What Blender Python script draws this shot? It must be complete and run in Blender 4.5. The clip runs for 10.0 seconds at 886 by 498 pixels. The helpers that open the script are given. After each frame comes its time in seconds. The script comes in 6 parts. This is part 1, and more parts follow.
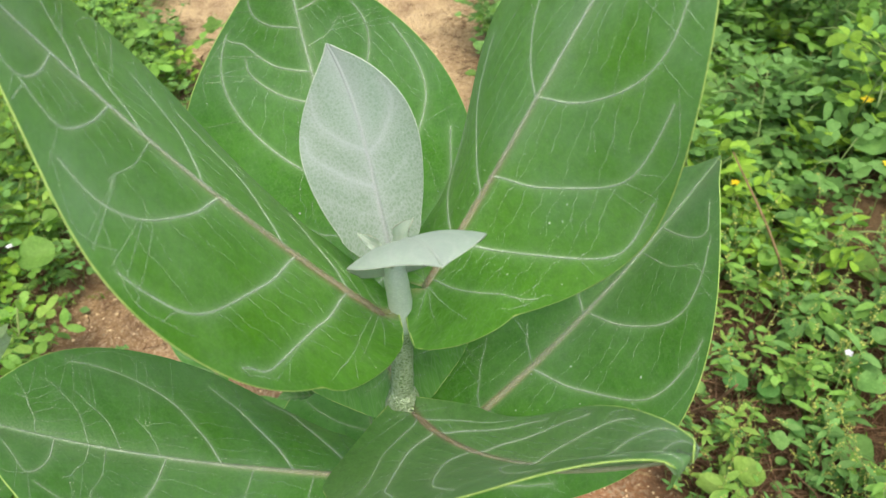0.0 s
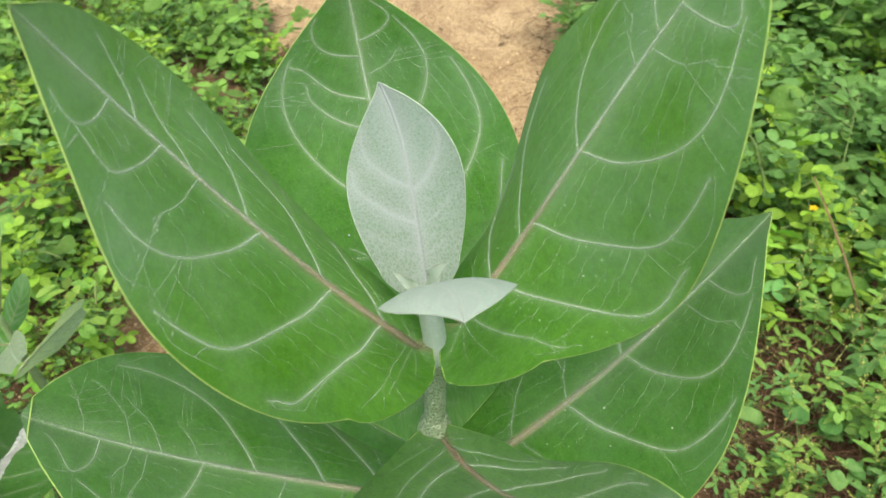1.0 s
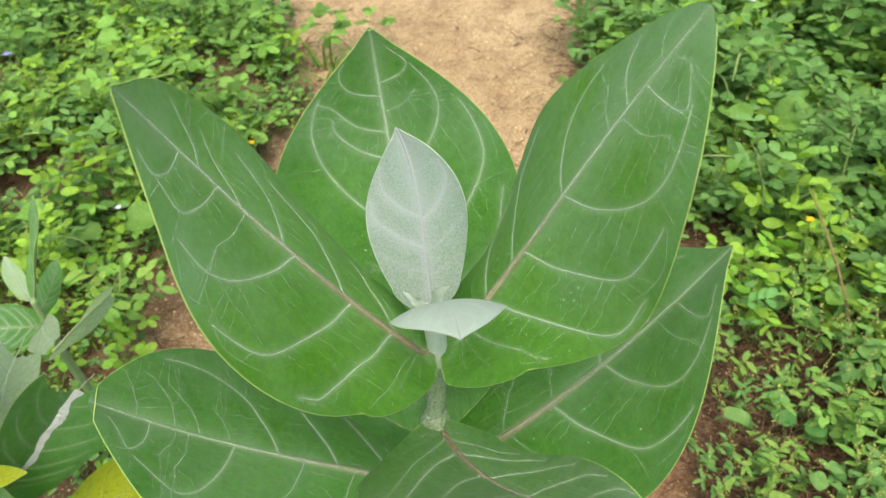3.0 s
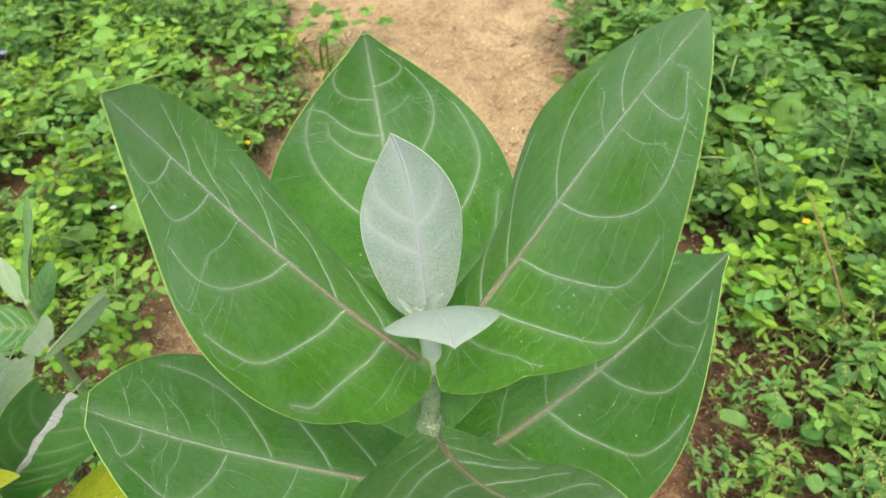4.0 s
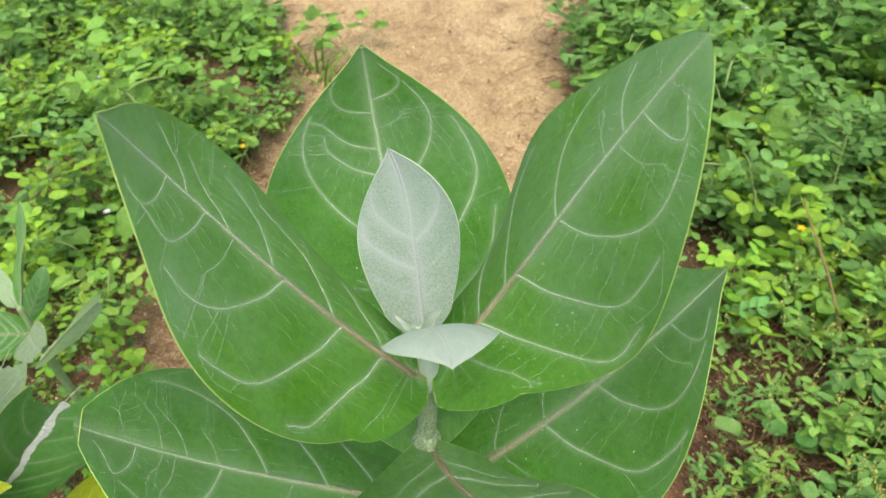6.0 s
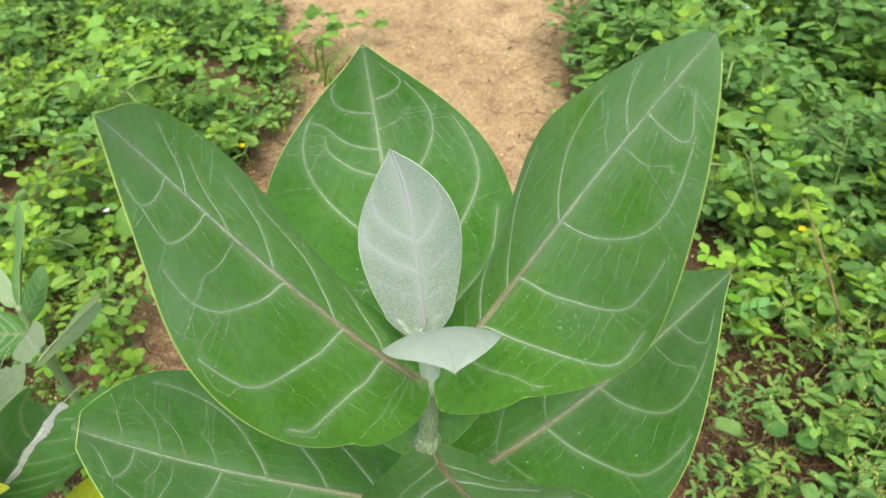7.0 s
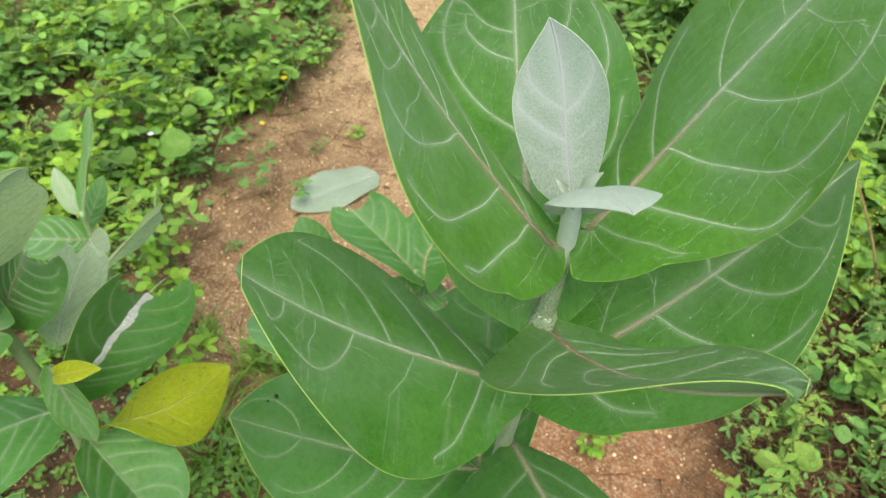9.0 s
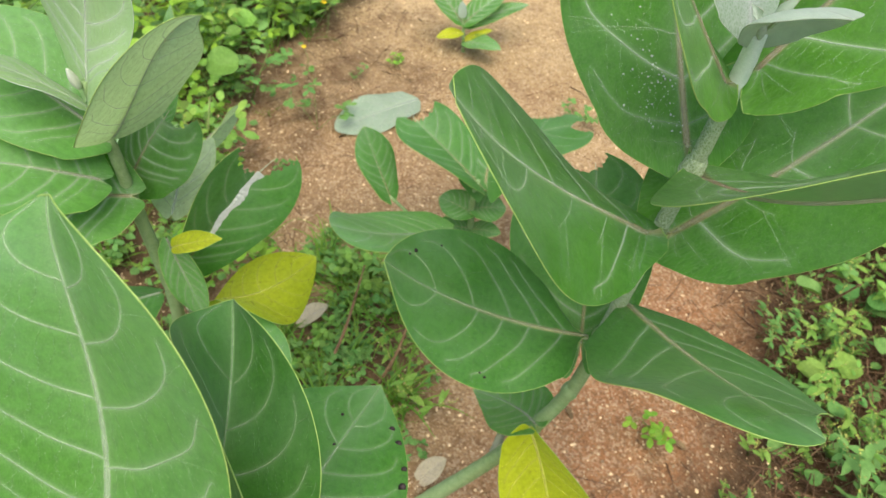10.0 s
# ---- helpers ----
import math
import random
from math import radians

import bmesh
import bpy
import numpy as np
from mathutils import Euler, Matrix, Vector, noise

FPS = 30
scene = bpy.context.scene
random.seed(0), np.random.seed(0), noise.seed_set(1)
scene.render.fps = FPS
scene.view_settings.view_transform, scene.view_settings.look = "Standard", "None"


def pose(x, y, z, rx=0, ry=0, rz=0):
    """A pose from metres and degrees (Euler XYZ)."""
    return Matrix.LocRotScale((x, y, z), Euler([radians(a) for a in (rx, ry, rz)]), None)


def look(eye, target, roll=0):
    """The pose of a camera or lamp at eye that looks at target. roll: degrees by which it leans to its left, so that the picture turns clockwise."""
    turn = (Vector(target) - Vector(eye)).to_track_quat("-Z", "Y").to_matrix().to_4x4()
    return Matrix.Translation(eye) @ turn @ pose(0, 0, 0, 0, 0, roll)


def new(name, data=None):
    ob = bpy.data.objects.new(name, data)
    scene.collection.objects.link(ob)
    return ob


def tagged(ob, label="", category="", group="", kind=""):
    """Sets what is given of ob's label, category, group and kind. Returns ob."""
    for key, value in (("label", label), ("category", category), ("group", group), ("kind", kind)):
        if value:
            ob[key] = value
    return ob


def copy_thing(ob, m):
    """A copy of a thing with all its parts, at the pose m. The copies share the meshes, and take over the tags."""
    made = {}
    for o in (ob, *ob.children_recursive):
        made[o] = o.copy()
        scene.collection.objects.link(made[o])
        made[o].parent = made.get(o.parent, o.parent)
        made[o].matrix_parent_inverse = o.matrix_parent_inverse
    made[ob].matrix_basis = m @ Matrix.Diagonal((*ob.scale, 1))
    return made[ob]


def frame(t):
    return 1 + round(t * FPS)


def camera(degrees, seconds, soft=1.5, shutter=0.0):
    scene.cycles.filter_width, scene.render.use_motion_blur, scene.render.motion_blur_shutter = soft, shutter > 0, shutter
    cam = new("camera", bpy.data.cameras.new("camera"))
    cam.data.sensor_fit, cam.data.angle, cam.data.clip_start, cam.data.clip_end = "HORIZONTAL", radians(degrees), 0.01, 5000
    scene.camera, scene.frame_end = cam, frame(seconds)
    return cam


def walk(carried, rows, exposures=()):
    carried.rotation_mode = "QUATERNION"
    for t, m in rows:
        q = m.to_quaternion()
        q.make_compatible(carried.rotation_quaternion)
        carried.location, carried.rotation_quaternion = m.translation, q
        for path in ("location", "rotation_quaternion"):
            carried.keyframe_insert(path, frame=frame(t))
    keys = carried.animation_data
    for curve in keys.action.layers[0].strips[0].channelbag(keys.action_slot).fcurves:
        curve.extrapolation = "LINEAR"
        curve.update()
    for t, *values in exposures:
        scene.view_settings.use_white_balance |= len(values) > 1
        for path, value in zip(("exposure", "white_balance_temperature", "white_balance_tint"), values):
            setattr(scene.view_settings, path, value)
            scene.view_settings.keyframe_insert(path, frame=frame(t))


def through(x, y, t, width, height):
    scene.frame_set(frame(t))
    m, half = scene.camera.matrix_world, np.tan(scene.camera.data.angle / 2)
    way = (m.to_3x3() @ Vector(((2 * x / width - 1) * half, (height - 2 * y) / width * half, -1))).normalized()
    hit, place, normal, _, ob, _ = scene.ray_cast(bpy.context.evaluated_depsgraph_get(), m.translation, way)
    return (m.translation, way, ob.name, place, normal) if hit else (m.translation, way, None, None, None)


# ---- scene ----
cam = camera(58.5, 10.0)
PATH = [
    (0, (0.178, 0.046, 0.972), (-0.034, 1.543, -0.337), -2.9),
    (0.5, (0.188, 0.062, 0.986), (-0.13, 1.531, -0.334), -3.5),
    (1, (0.191, 0.057, 0.99), (-0.198, 1.509, -0.33), -3.2),
    (1.5, (0.193, 0.04, 1.016), (-0.236, 1.48, -0.305), -3.0),
    (2, (0.202, 0.027, 1.038), (-0.227, 1.459, -0.29), -2.7),
    (2.5, (0.203, 0.027, 1.038), (-0.216, 1.454, -0.3), -2.4),
    (4, (0.203, 0.032, 1.039), (-0.201, 1.459, -0.303), -1.8),
    (4.5, (0.203, 0.033, 1.039), (-0.196, 1.461, -0.302), -1.6),
    (5, (0.202, 0.033, 1.043), (-0.191, 1.466, -0.296), -1.3),
    (5.5, (0.201, 0.035, 1.043), (-0.19, 1.468, -0.296), -1.3),
    (7, (0.198, 0.041, 1.041), (-0.191, 1.473, -0.3), -1.1),
    (7.5, (0.197, 0.037, 1.043), (-0.19, 1.469, -0.298), -1.1),
    (8, (0.194, 0.032, 1.043), (-0.188, 1.473, -0.29), -0.3),
    (8.5, (0.184, 0.018, 1.039), (-0.195, 1.447, -0.308), 1.0),
    (9, (0.142, -0.019, 1.017), (-0.233, 1.35, -0.392), 1.6),
    (9.5, (0.099, -0.069, 1.002), (-0.252, 1.255, -0.455), 2.5),
    (10, (0.062, -0.118, 0.987), (-0.256, 1.192, -0.49), 3.9),
]
walk(cam, [(t, look(eye, target, roll)) for t, eye, target, roll in PATH])

cam.data.dof.use_dof, cam.data.dof.focus_distance, cam.data.dof.aperture_fstop = True, 0.41, 22.0

# ---------------------------------------------------------------- light
world = bpy.data.worlds.new("sky")
scene.world = world
world.use_nodes = True
wn, wl = world.node_tree.nodes, world.node_tree.links
wn.clear()
sky = wn.new("ShaderNodeTexSky")
sky.sky_type, sky.sun_disc = "NISHITA", False
sky.sun_elevation, sky.sun_rotation = radians(65), radians(165)
sky.air_density, sky.dust_density, sky.ozone_density = 1.0, 4.0, 1.0
backg = wn.new("ShaderNodeBackground")
backg.inputs["Strength"].default_value = 0.17
wout = wn.new("ShaderNodeOutputWorld")
wl.new(sky.outputs[0], backg.inputs[0])
wl.new(backg.outputs[0], wout.inputs[0])

sun_data = bpy.data.lights.new("sun", "SUN")
sun_data.energy, sun_data.angle, sun_data.color = 2.7, radians(48), (1.0, 0.96, 0.88)
sun = new("sun", sun_data)
sun.matrix_world = look((0.5, -1.9, 4.2), (0, 0, 0))
scene.view_settings.exposure = 0.38


# ---------------------------------------------------------------- materials
def nodes_of(name):
    m = bpy.data.materials.new(name)
    m.use_nodes = True
    t = m.node_tree
    t.nodes.clear()
    return m, t.nodes, t.links


def ramp(n, stops):
    r = n.new("ShaderNodeValToRGB")
    e = r.color_ramp.elements
    while len(e) < len(stops):
        e.new(0.5)
    for k, (p, c) in enumerate(stops):
        e[k].position, e[k].color = p, (*c, 1) if len(c) == 3 else c
    return r


def mixc(n, l, fac, a, b, mode="MIX"):
    m = n.new("ShaderNodeMix")
    m.data_type, m.blend_type = "RGBA", mode
    for sock, v in ((m.inputs[0], fac), (m.inputs[6], a), (m.inputs[7], b)):
        if isinstance(v, (int, float)):
            sock.default_value = v
        elif isinstance(v, tuple):
            sock.default_value = (*v, 1)
        else:
            l.new(v, sock)
    return m.outputs[2]


def mul(n, l, a, k, add=0.0):
    m = n.new("ShaderNodeMath")
    m.operation = "MULTIPLY_ADD"
    l.new(a, m.inputs[0])
    m.inputs[1].default_value, m.inputs[2].default_value = k, add
    m.use_clamp = True
    return m.outputs[0]


def noise_of(n, l, vec, scale, detail=4.0, rough=0.6):
    t = n.new("ShaderNodeTexNoise")
    t.inputs["Scale"].default_value, t.inputs["Detail"].default_value, t.inputs["Roughness"].default_value = scale, detail, rough
    l.new(vec, t.inputs["Vector"])
    return t.outputs["Fac"]


def leaf_material(name, dark, light, vein, rib, rough=0.40, glow=0.36, bloom_sheen=0.25, felt=0.0, spots=0.0, through=None):
    """A leaf's face: green blade with a fine net, pale veins, a rosy midrib, a waxy coat and a painted sheen at the
    tip.
    """
    m, n, l = nodes_of(name)
    uv = n.new("ShaderNodeUVMap")
    at = n.new("ShaderNodeAttribute")
    at.attribute_name = "veins"
    sep = n.new("ShaderNodeSeparateColor")
    l.new(at.outputs["Color"], sep.inputs[0])
    line, halo, ribf = sep.outputs
    info = n.new("ShaderNodeObjectInfo")
    big = noise_of(n, l, uv.outputs[0], 26, 3)
    col = mixc(n, l, ramp_fac(n, l, big, 0.3, 0.7), dark, light)
    fine = noise_of(n, l, uv.outputs[0], 900, 3)
    col = mixc(n, l, ramp_fac(n, l, fine, 0.25, 0.8, 0.0, 0.35), col, tuple(min(1, c * 1.5) for c in light))
    mott = noise_of(n, l, uv.outputs[0], 210, 4, 0.7)
    col = mixc(n, l, ramp_fac(n, l, mott, 0.42, 0.66, 0.0, 0.15 if felt else 0.38), col, tuple(c * 0.55 for c in dark))
    net = n.new("ShaderNodeTexVoronoi")
    net.feature = "DISTANCE_TO_EDGE"
    net.inputs["Scale"].default_value = 760 if felt > 0.3 else 420
    wob = n.new("ShaderNodeTexNoise")
    wob.inputs["Scale"].default_value = 160
    l.new(uv.outputs[0], wob.inputs["Vector"])
    bent = n.new("ShaderNodeVectorMath")
    bent.operation = "MULTIPLY_ADD"
    bent.inputs[1].default_value = (0.004, 0.004, 0.0)
    l.new(wob.outputs["Color"], bent.inputs[0])
    l.new(uv.outputs[0], bent.inputs[2])
    l.new(bent.outputs[0], net.inputs["Vector"])
    nete = ramp_fac(n, l, net.outputs["Distance"], 0.0, 0.22 if felt > 0.3 else 0.06, 1.0, 0.0)
    col = mixc(n, l, mul(n, l, nete, 0.07 + felt * 0.75), col, vein)
    if felt:
        fz = noise_of(n, l, uv.outputs[0], 1000, 3)
        col = mixc(n, l, ramp_fac(n, l, fz, 0.35, 0.7, 0.1 * felt, 0.75 * felt), col, vein)
    wax = noise_of(n, l, uv.outputs[0], 16, 5)
    # waxy coat, plus grazing sky sheen painted as paler blue-green towards the tip
    tipward = n.new("ShaderNodeMath")
    tipward.operation = "MULTIPLY"
    l.new(ramp_fac(n, l, wax, 0.30, 0.75, 0.0, bloom_sheen), tipward.inputs[0])
    l.new(ramp_fac(n, l, at.outputs["Alpha"], 0.15, 1.0, 0.35, 1.5), tipward.inputs[1])
    haze = mixc(n, l, tipward.outputs[0], col, tuple(0.5 * v + 0.5 * c for v, c in zip(vein, (0.16, 0.40, 0.24))))
    grain = noise_of(n, l, uv.outputs[0], 1800, 2)
    powder = n.new("ShaderNodeMath")
    powder.operation = "MULTIPLY"
    l.new(halo, powder.inputs[0])
    l.new(ramp_fac(n, l, grain, 0.3, 0.65, 0.5, 1.0) if felt else ramp_fac(n, l, grain, 0.35, 0.65, 0.15, 0.55), powder.inputs[1])
    col = mixc(n, l, powder.outputs[0], haze, vein)
    lf = n.new("ShaderNodeMath")
    lf.operation = "MULTIPLY"
    l.new(line, lf.inputs[0])
    l.new(ramp_fac(n, l, grain, 0.3, 0.6, 0.15, 0.45), lf.inputs[1])
    col = mixc(n, l, lf.outputs[0], col, vein)
    col = mixc(n, l, mul(n, l, ribf, 0.6), col, rib)
    dust = n.new("ShaderNodeTexVoronoi")
    dust.inputs["Scale"].default_value = 210
    l.new(uv.outputs[0], dust.inputs["Vector"])
    col = mixc(n, l, ramp_fac(n, l, dust.outputs["Distance"], 0.03, 0.08, 0.25, 0.0), col, (0.62, 0.68, 0.6))
    mote = n.new("ShaderNodeTexVoronoi")
    mote.inputs["Scale"].default_value = 560
    l.new(uv.outputs[0], mote.inputs["Vector"])
    col = mixc(n, l, ramp_fac(n, l, mote.outputs["Distance"], 0.05, 0.16, 0.3, 0.0), col, tuple(0.5 * v + 0.5 * c for v, c in zip(vein, light)))
    if spots:
        sp = noise_of(n, l, uv.outputs[0], 75, 3)
        col = mixc(n, l, ramp_fac(n, l, sp, 0.66, 0.74, 0.0, spots), col, (0.10, 0.07, 0.02))
    col = mixc(n, l, mul(n, l, info.outputs["Random"], 0.14), col, tuple(c * 0.6 for c in dark))
    hgt = n.new("ShaderNodeMath")
    hgt.operation = "ADD"
    l.new(mul(n, l, fine, 0.5), hgt.inputs[0])
    l.new(mul(n, l, mott, 0.8), hgt.inputs[1])
    bump = n.new("ShaderNodeBump")
    bump.inputs["Strength"].default_value, bump.inputs["Distance"].default_value = 0.5, 0.0005
    l.new(hgt.outputs[0], bump.inputs["Height"])
    p = n.new("ShaderNodeBsdfPrincipled")
    l.new(col, p.inputs["Base Color"])
    l.new(ramp_fac(n, l, wax, 0.3, 0.8, rough - 0.06, rough + 0.16), p.inputs["Roughness"])
    p.inputs["Specular IOR Level"].default_value = 0.2
    p.inputs["Sheen Weight"].default_value = 0.07
    p.inputs["Sheen Roughness"].default_value = 0.4
    l.new(bump.outputs[0], p.inputs["Normal"])
    tr = n.new("ShaderNodeBsdfTranslucent")
    l.new(mixc(n, l, 1.0, col, (0.96, 1.0, 0.62), "MULTIPLY"), tr.inputs[0])
    if through:
        l.new(mixc(n, l, 0.7, col, through), tr.inputs[0])
    sh = n.new("ShaderNodeMixShader")
    sh.inputs[0].default_value = glow
    l.new(p.outputs[0], sh.inputs[1])
    l.new(tr.outputs[0], sh.inputs[2])
    out = n.new("ShaderNodeOutputMaterial")
    l.new(sh.outputs[0], out.inputs[0])
    VEIN_OF[name] = vein_material(name + " veins", tuple(0.5 * (a + b) for a, b in zip(dark, light)), vein, rib)
    return m


VEIN_OF = {}


def vein_material(name, green, vein, rib):
    """Pale downy cords, broken into grains; thin ones nearly green, the midrib rosy with white hairs at its base."""
    m, n, l = nodes_of(name)
    co = n.new("ShaderNodeTexCoord")
    at = n.new("ShaderNodeAttribute")
    at.attribute_name = "veins"
    sep = n.new("ShaderNodeSeparateColor")
    l.new(at.outputs["Color"], sep.inputs[0])
    grain = noise_of(n, l, co.outputs["Object"], 1500, 2, 0.7)
    soft = noise_of(n, l, co.outputs["Object"], 90, 2)
    col = mixc(n, l, ramp_fac(n, l, soft, 0.3, 0.7, 0.0, 0.35), vein, tuple(0.45 * a + 0.55 * b for a, b in zip(green, vein)))
    hair = mixc(n, l, ramp_fac(n, l, grain, 0.52, 0.68, 0.0, 0.8), rib, tuple(min(1.0, 0.9 * v + 0.06) for v in vein))
    col = mixc(n, l, sep.outputs[1], col, hair)
    p = n.new("ShaderNodeBsdfPrincipled")
    l.new(col, p.inputs["Base Color"])
    p.inputs["Roughness"].default_value = 0.75
    p.inputs["Specular IOR Level"].default_value = 0.2
    gap = n.new("ShaderNodeBsdfTransparent")
    thick = ramp_fac(n, l, sep.outputs[0], 0.06, 0.95, 0.24, 0.62)
    cover = n.new("ShaderNodeMath")
    cover.operation = "MULTIPLY"
    l.new(thick, cover.inputs[0])
    l.new(ramp_fac(n, l, grain, 0.36, 0.56, 0.45, 1.0), cover.inputs[1])
    sh = n.new("ShaderNodeMixShader")
    l.new(cover.outputs[0], sh.inputs[0])
    l.new(gap.outputs[0], sh.inputs[1])
    l.new(p.outputs[0], sh.inputs[2])
    out = n.new("ShaderNodeOutputMaterial")
    l.new(sh.outputs[0], out.inputs[0])
    return m


def ramp_fac(n, l, val, lo, hi, a=0.0, b=1.0):
    r = n.new("ShaderNodeMapRange")
    r.inputs[1].default_value, r.inputs[2].default_value, r.inputs[3].default_value, r.inputs[4].default_value = lo, hi, a, b
    l.new(val, r.inputs[0])
    return r.outputs[0]


def rough_material(name, c1, c2, scale, rough=0.7, bump=0.3, dist=0.001, glow=0.0, spread=0.0, c3=None):
    m, n, l = nodes_of(name)
    co = n.new("ShaderNodeTexCoord")
    a = noise_of(n, l, co.outputs["Object"], scale, 5)
    b = noise_of(n, l, co.outputs["Object"], scale * 7, 3)
    col = mixc(n, l, ramp_fac(n, l, a, 0.3, 0.7), c1, c2)
    col = mixc(n, l, ramp_fac(n, l, b, 0.45, 0.75, 0, 0.5), col, c3 or tuple(min(1, c * 1.4) for c in c2))
    if spread:
        geo = n.new("ShaderNodeNewGeometry")
        hsv = n.new("ShaderNodeHueSaturation")
        l.new(col, hsv.inputs["Color"])
        l.new(ramp_fac(n, l, geo.outputs["Random Per Island"], 0, 1, 1 - spread, 1 + spread), hsv.inputs["Value"])
        other = n.new("ShaderNodeObjectInfo")
        l.new(ramp_fac(n, l, other.outputs["Random"], 0, 1, 0.485, 0.515), hsv.inputs["Hue"])
        col = hsv.outputs[0]
    bp = n.new("ShaderNodeBump")
    bp.inputs["Strength"].default_value, bp.inputs["Distance"].default_value = bump, dist
    l.new(b, bp.inputs["Height"])
    p = n.new("ShaderNodeBsdfPrincipled")
    l.new(col, p.inputs["Base Color"])
    p.inputs["Roughness"].default_value = rough
    p.inputs["Specular IOR Level"].default_value = 0.2
    l.new(bp.outputs[0], p.inputs["Normal"])
    out = n.new("ShaderNodeOutputMaterial")
    last = p.outputs[0]
    if glow:
        tr = n.new("ShaderNodeBsdfTranslucent")
        l.new(mixc(n, l, 1.0, col, (1.0, 1.0, 0.4), "MULTIPLY"), tr.inputs[0])
        sh = n.new("ShaderNodeMixShader")
        sh.inputs[0].default_value = glow
        l.new(last, sh.inputs[1])
        l.new(tr.outputs[0], sh.inputs[2])
        last = sh.outputs[0]
    l.new(last, out.inputs[0])
    return m


VEIN, ROSE, TAN = (0.56, 0.68, 0.49), (0.32, 0.205, 0.11), (0.38, 0.30, 0.14)
green_top = leaf_material("leaf green", (0.050, 0.195, 0.011), (0.084, 0.265, 0.018), VEIN, TAN, bloom_sheen=0.32)
green_old = leaf_material("old leaf green", (0.050, 0.185, 0.020), (0.080, 0.250, 0.030), (0.36, 0.50, 0.28), (0.40, 0.37, 0.15), bloom_sheen=0.3, spots=0.0)
green_under = leaf_material("leaf underside", (0.42, 0.57, 0.34), (0.50, 0.64, 0.42), (0.55, 0.68, 0.48), (0.50, 0.58, 0.42), rough=0.7, glow=0.62, bloom_sheen=0.3)
waxy_top = leaf_material("waxy leaf green", (0.070, 0.250, 0.008), (0.118, 0.330, 0.013), VEIN, ROSE, glow=0.42, bloom_sheen=0.5)
curl_top = leaf_material("curled leaf green", (0.125, 0.31, 0.055), (0.175, 0.38, 0.085), VEIN, ROSE, glow=0.62, bloom_sheen=0.6)
under_pale = leaf_material("downy underside", (0.27, 0.41, 0.24), (0.33, 0.47, 0.29), (0.42, 0.54, 0.36), (0.42, 0.5, 0.34), rough=0.8, glow=0.7, bloom_sheen=0.3, through=(0.95, 1.0, 0.9))
young_top = leaf_material("young leaf felt", (0.11, 0.19, 0.095), (0.15, 0.235, 0.13), (0.42, 0.45, 0.455), (0.43, 0.41, 0.42), rough=0.8, glow=0.2, bloom_sheen=0.4, felt=0.42)
soft_top = leaf_material("downy young leaf", (0.27, 0.47, 0.15), (0.35, 0.55, 0.22), (0.58, 0.66, 0.52), (0.6, 0.64, 0.52), rough=0.7, glow=0.45, bloom_sheen=0.4, felt=0.2)
pale_top = leaf_material("pale leaf", (0.50, 0.60, 0.51), (0.57, 0.66, 0.57), (0.62, 0.69, 0.62), (0.6, 0.66, 0.55), rough=0.8, glow=0.42, bloom_sheen=0.5, felt=0.04)
pale_under = leaf_material("pale leaf underside", (0.40, 0.48, 0.38), (0.46, 0.54, 0.44), (0.56, 0.60, 0.55), (0.55, 0.50, 0.45), rough=0.8, glow=0.7, bloom_sheen=0.2, through=(1.0, 1.0, 0.97))
light_top = leaf_material("light leaf", (0.085, 0.26, 0.035), (0.125, 0.33, 0.05), (0.42, 0.55, 0.34), (0.42, 0.42, 0.3), bloom_sheen=0.3)
yellow_top = leaf_material("yellowed leaf", (0.44, 0.53, 0.012), (0.56, 0.63, 0.022), (0.62, 0.64, 0.1), (0.6, 0.6, 0.14), bloom_sheen=0.08, glow=0.5, spots=0.6)
dead_pale = leaf_material("bleached leaf", (0.30, 0.40, 0.27), (0.38, 0.47, 0.34), (0.52, 0.58, 0.46), (0.58, 0.6, 0.5), rough=0.8, bloom_sheen=0.4, spots=0.25)
margin_mat = rough_material("leaf margin", (0.24, 0.38, 0.08), (0.32, 0.44, 0.12), 60, 0.5, 0.1, 0.0005)
rib_mat = rough_material("midrib", (0.30, 0.36, 0.2), (0.36, 0.36, 0.24), 90, 0.6, 0.3, 0.0005)


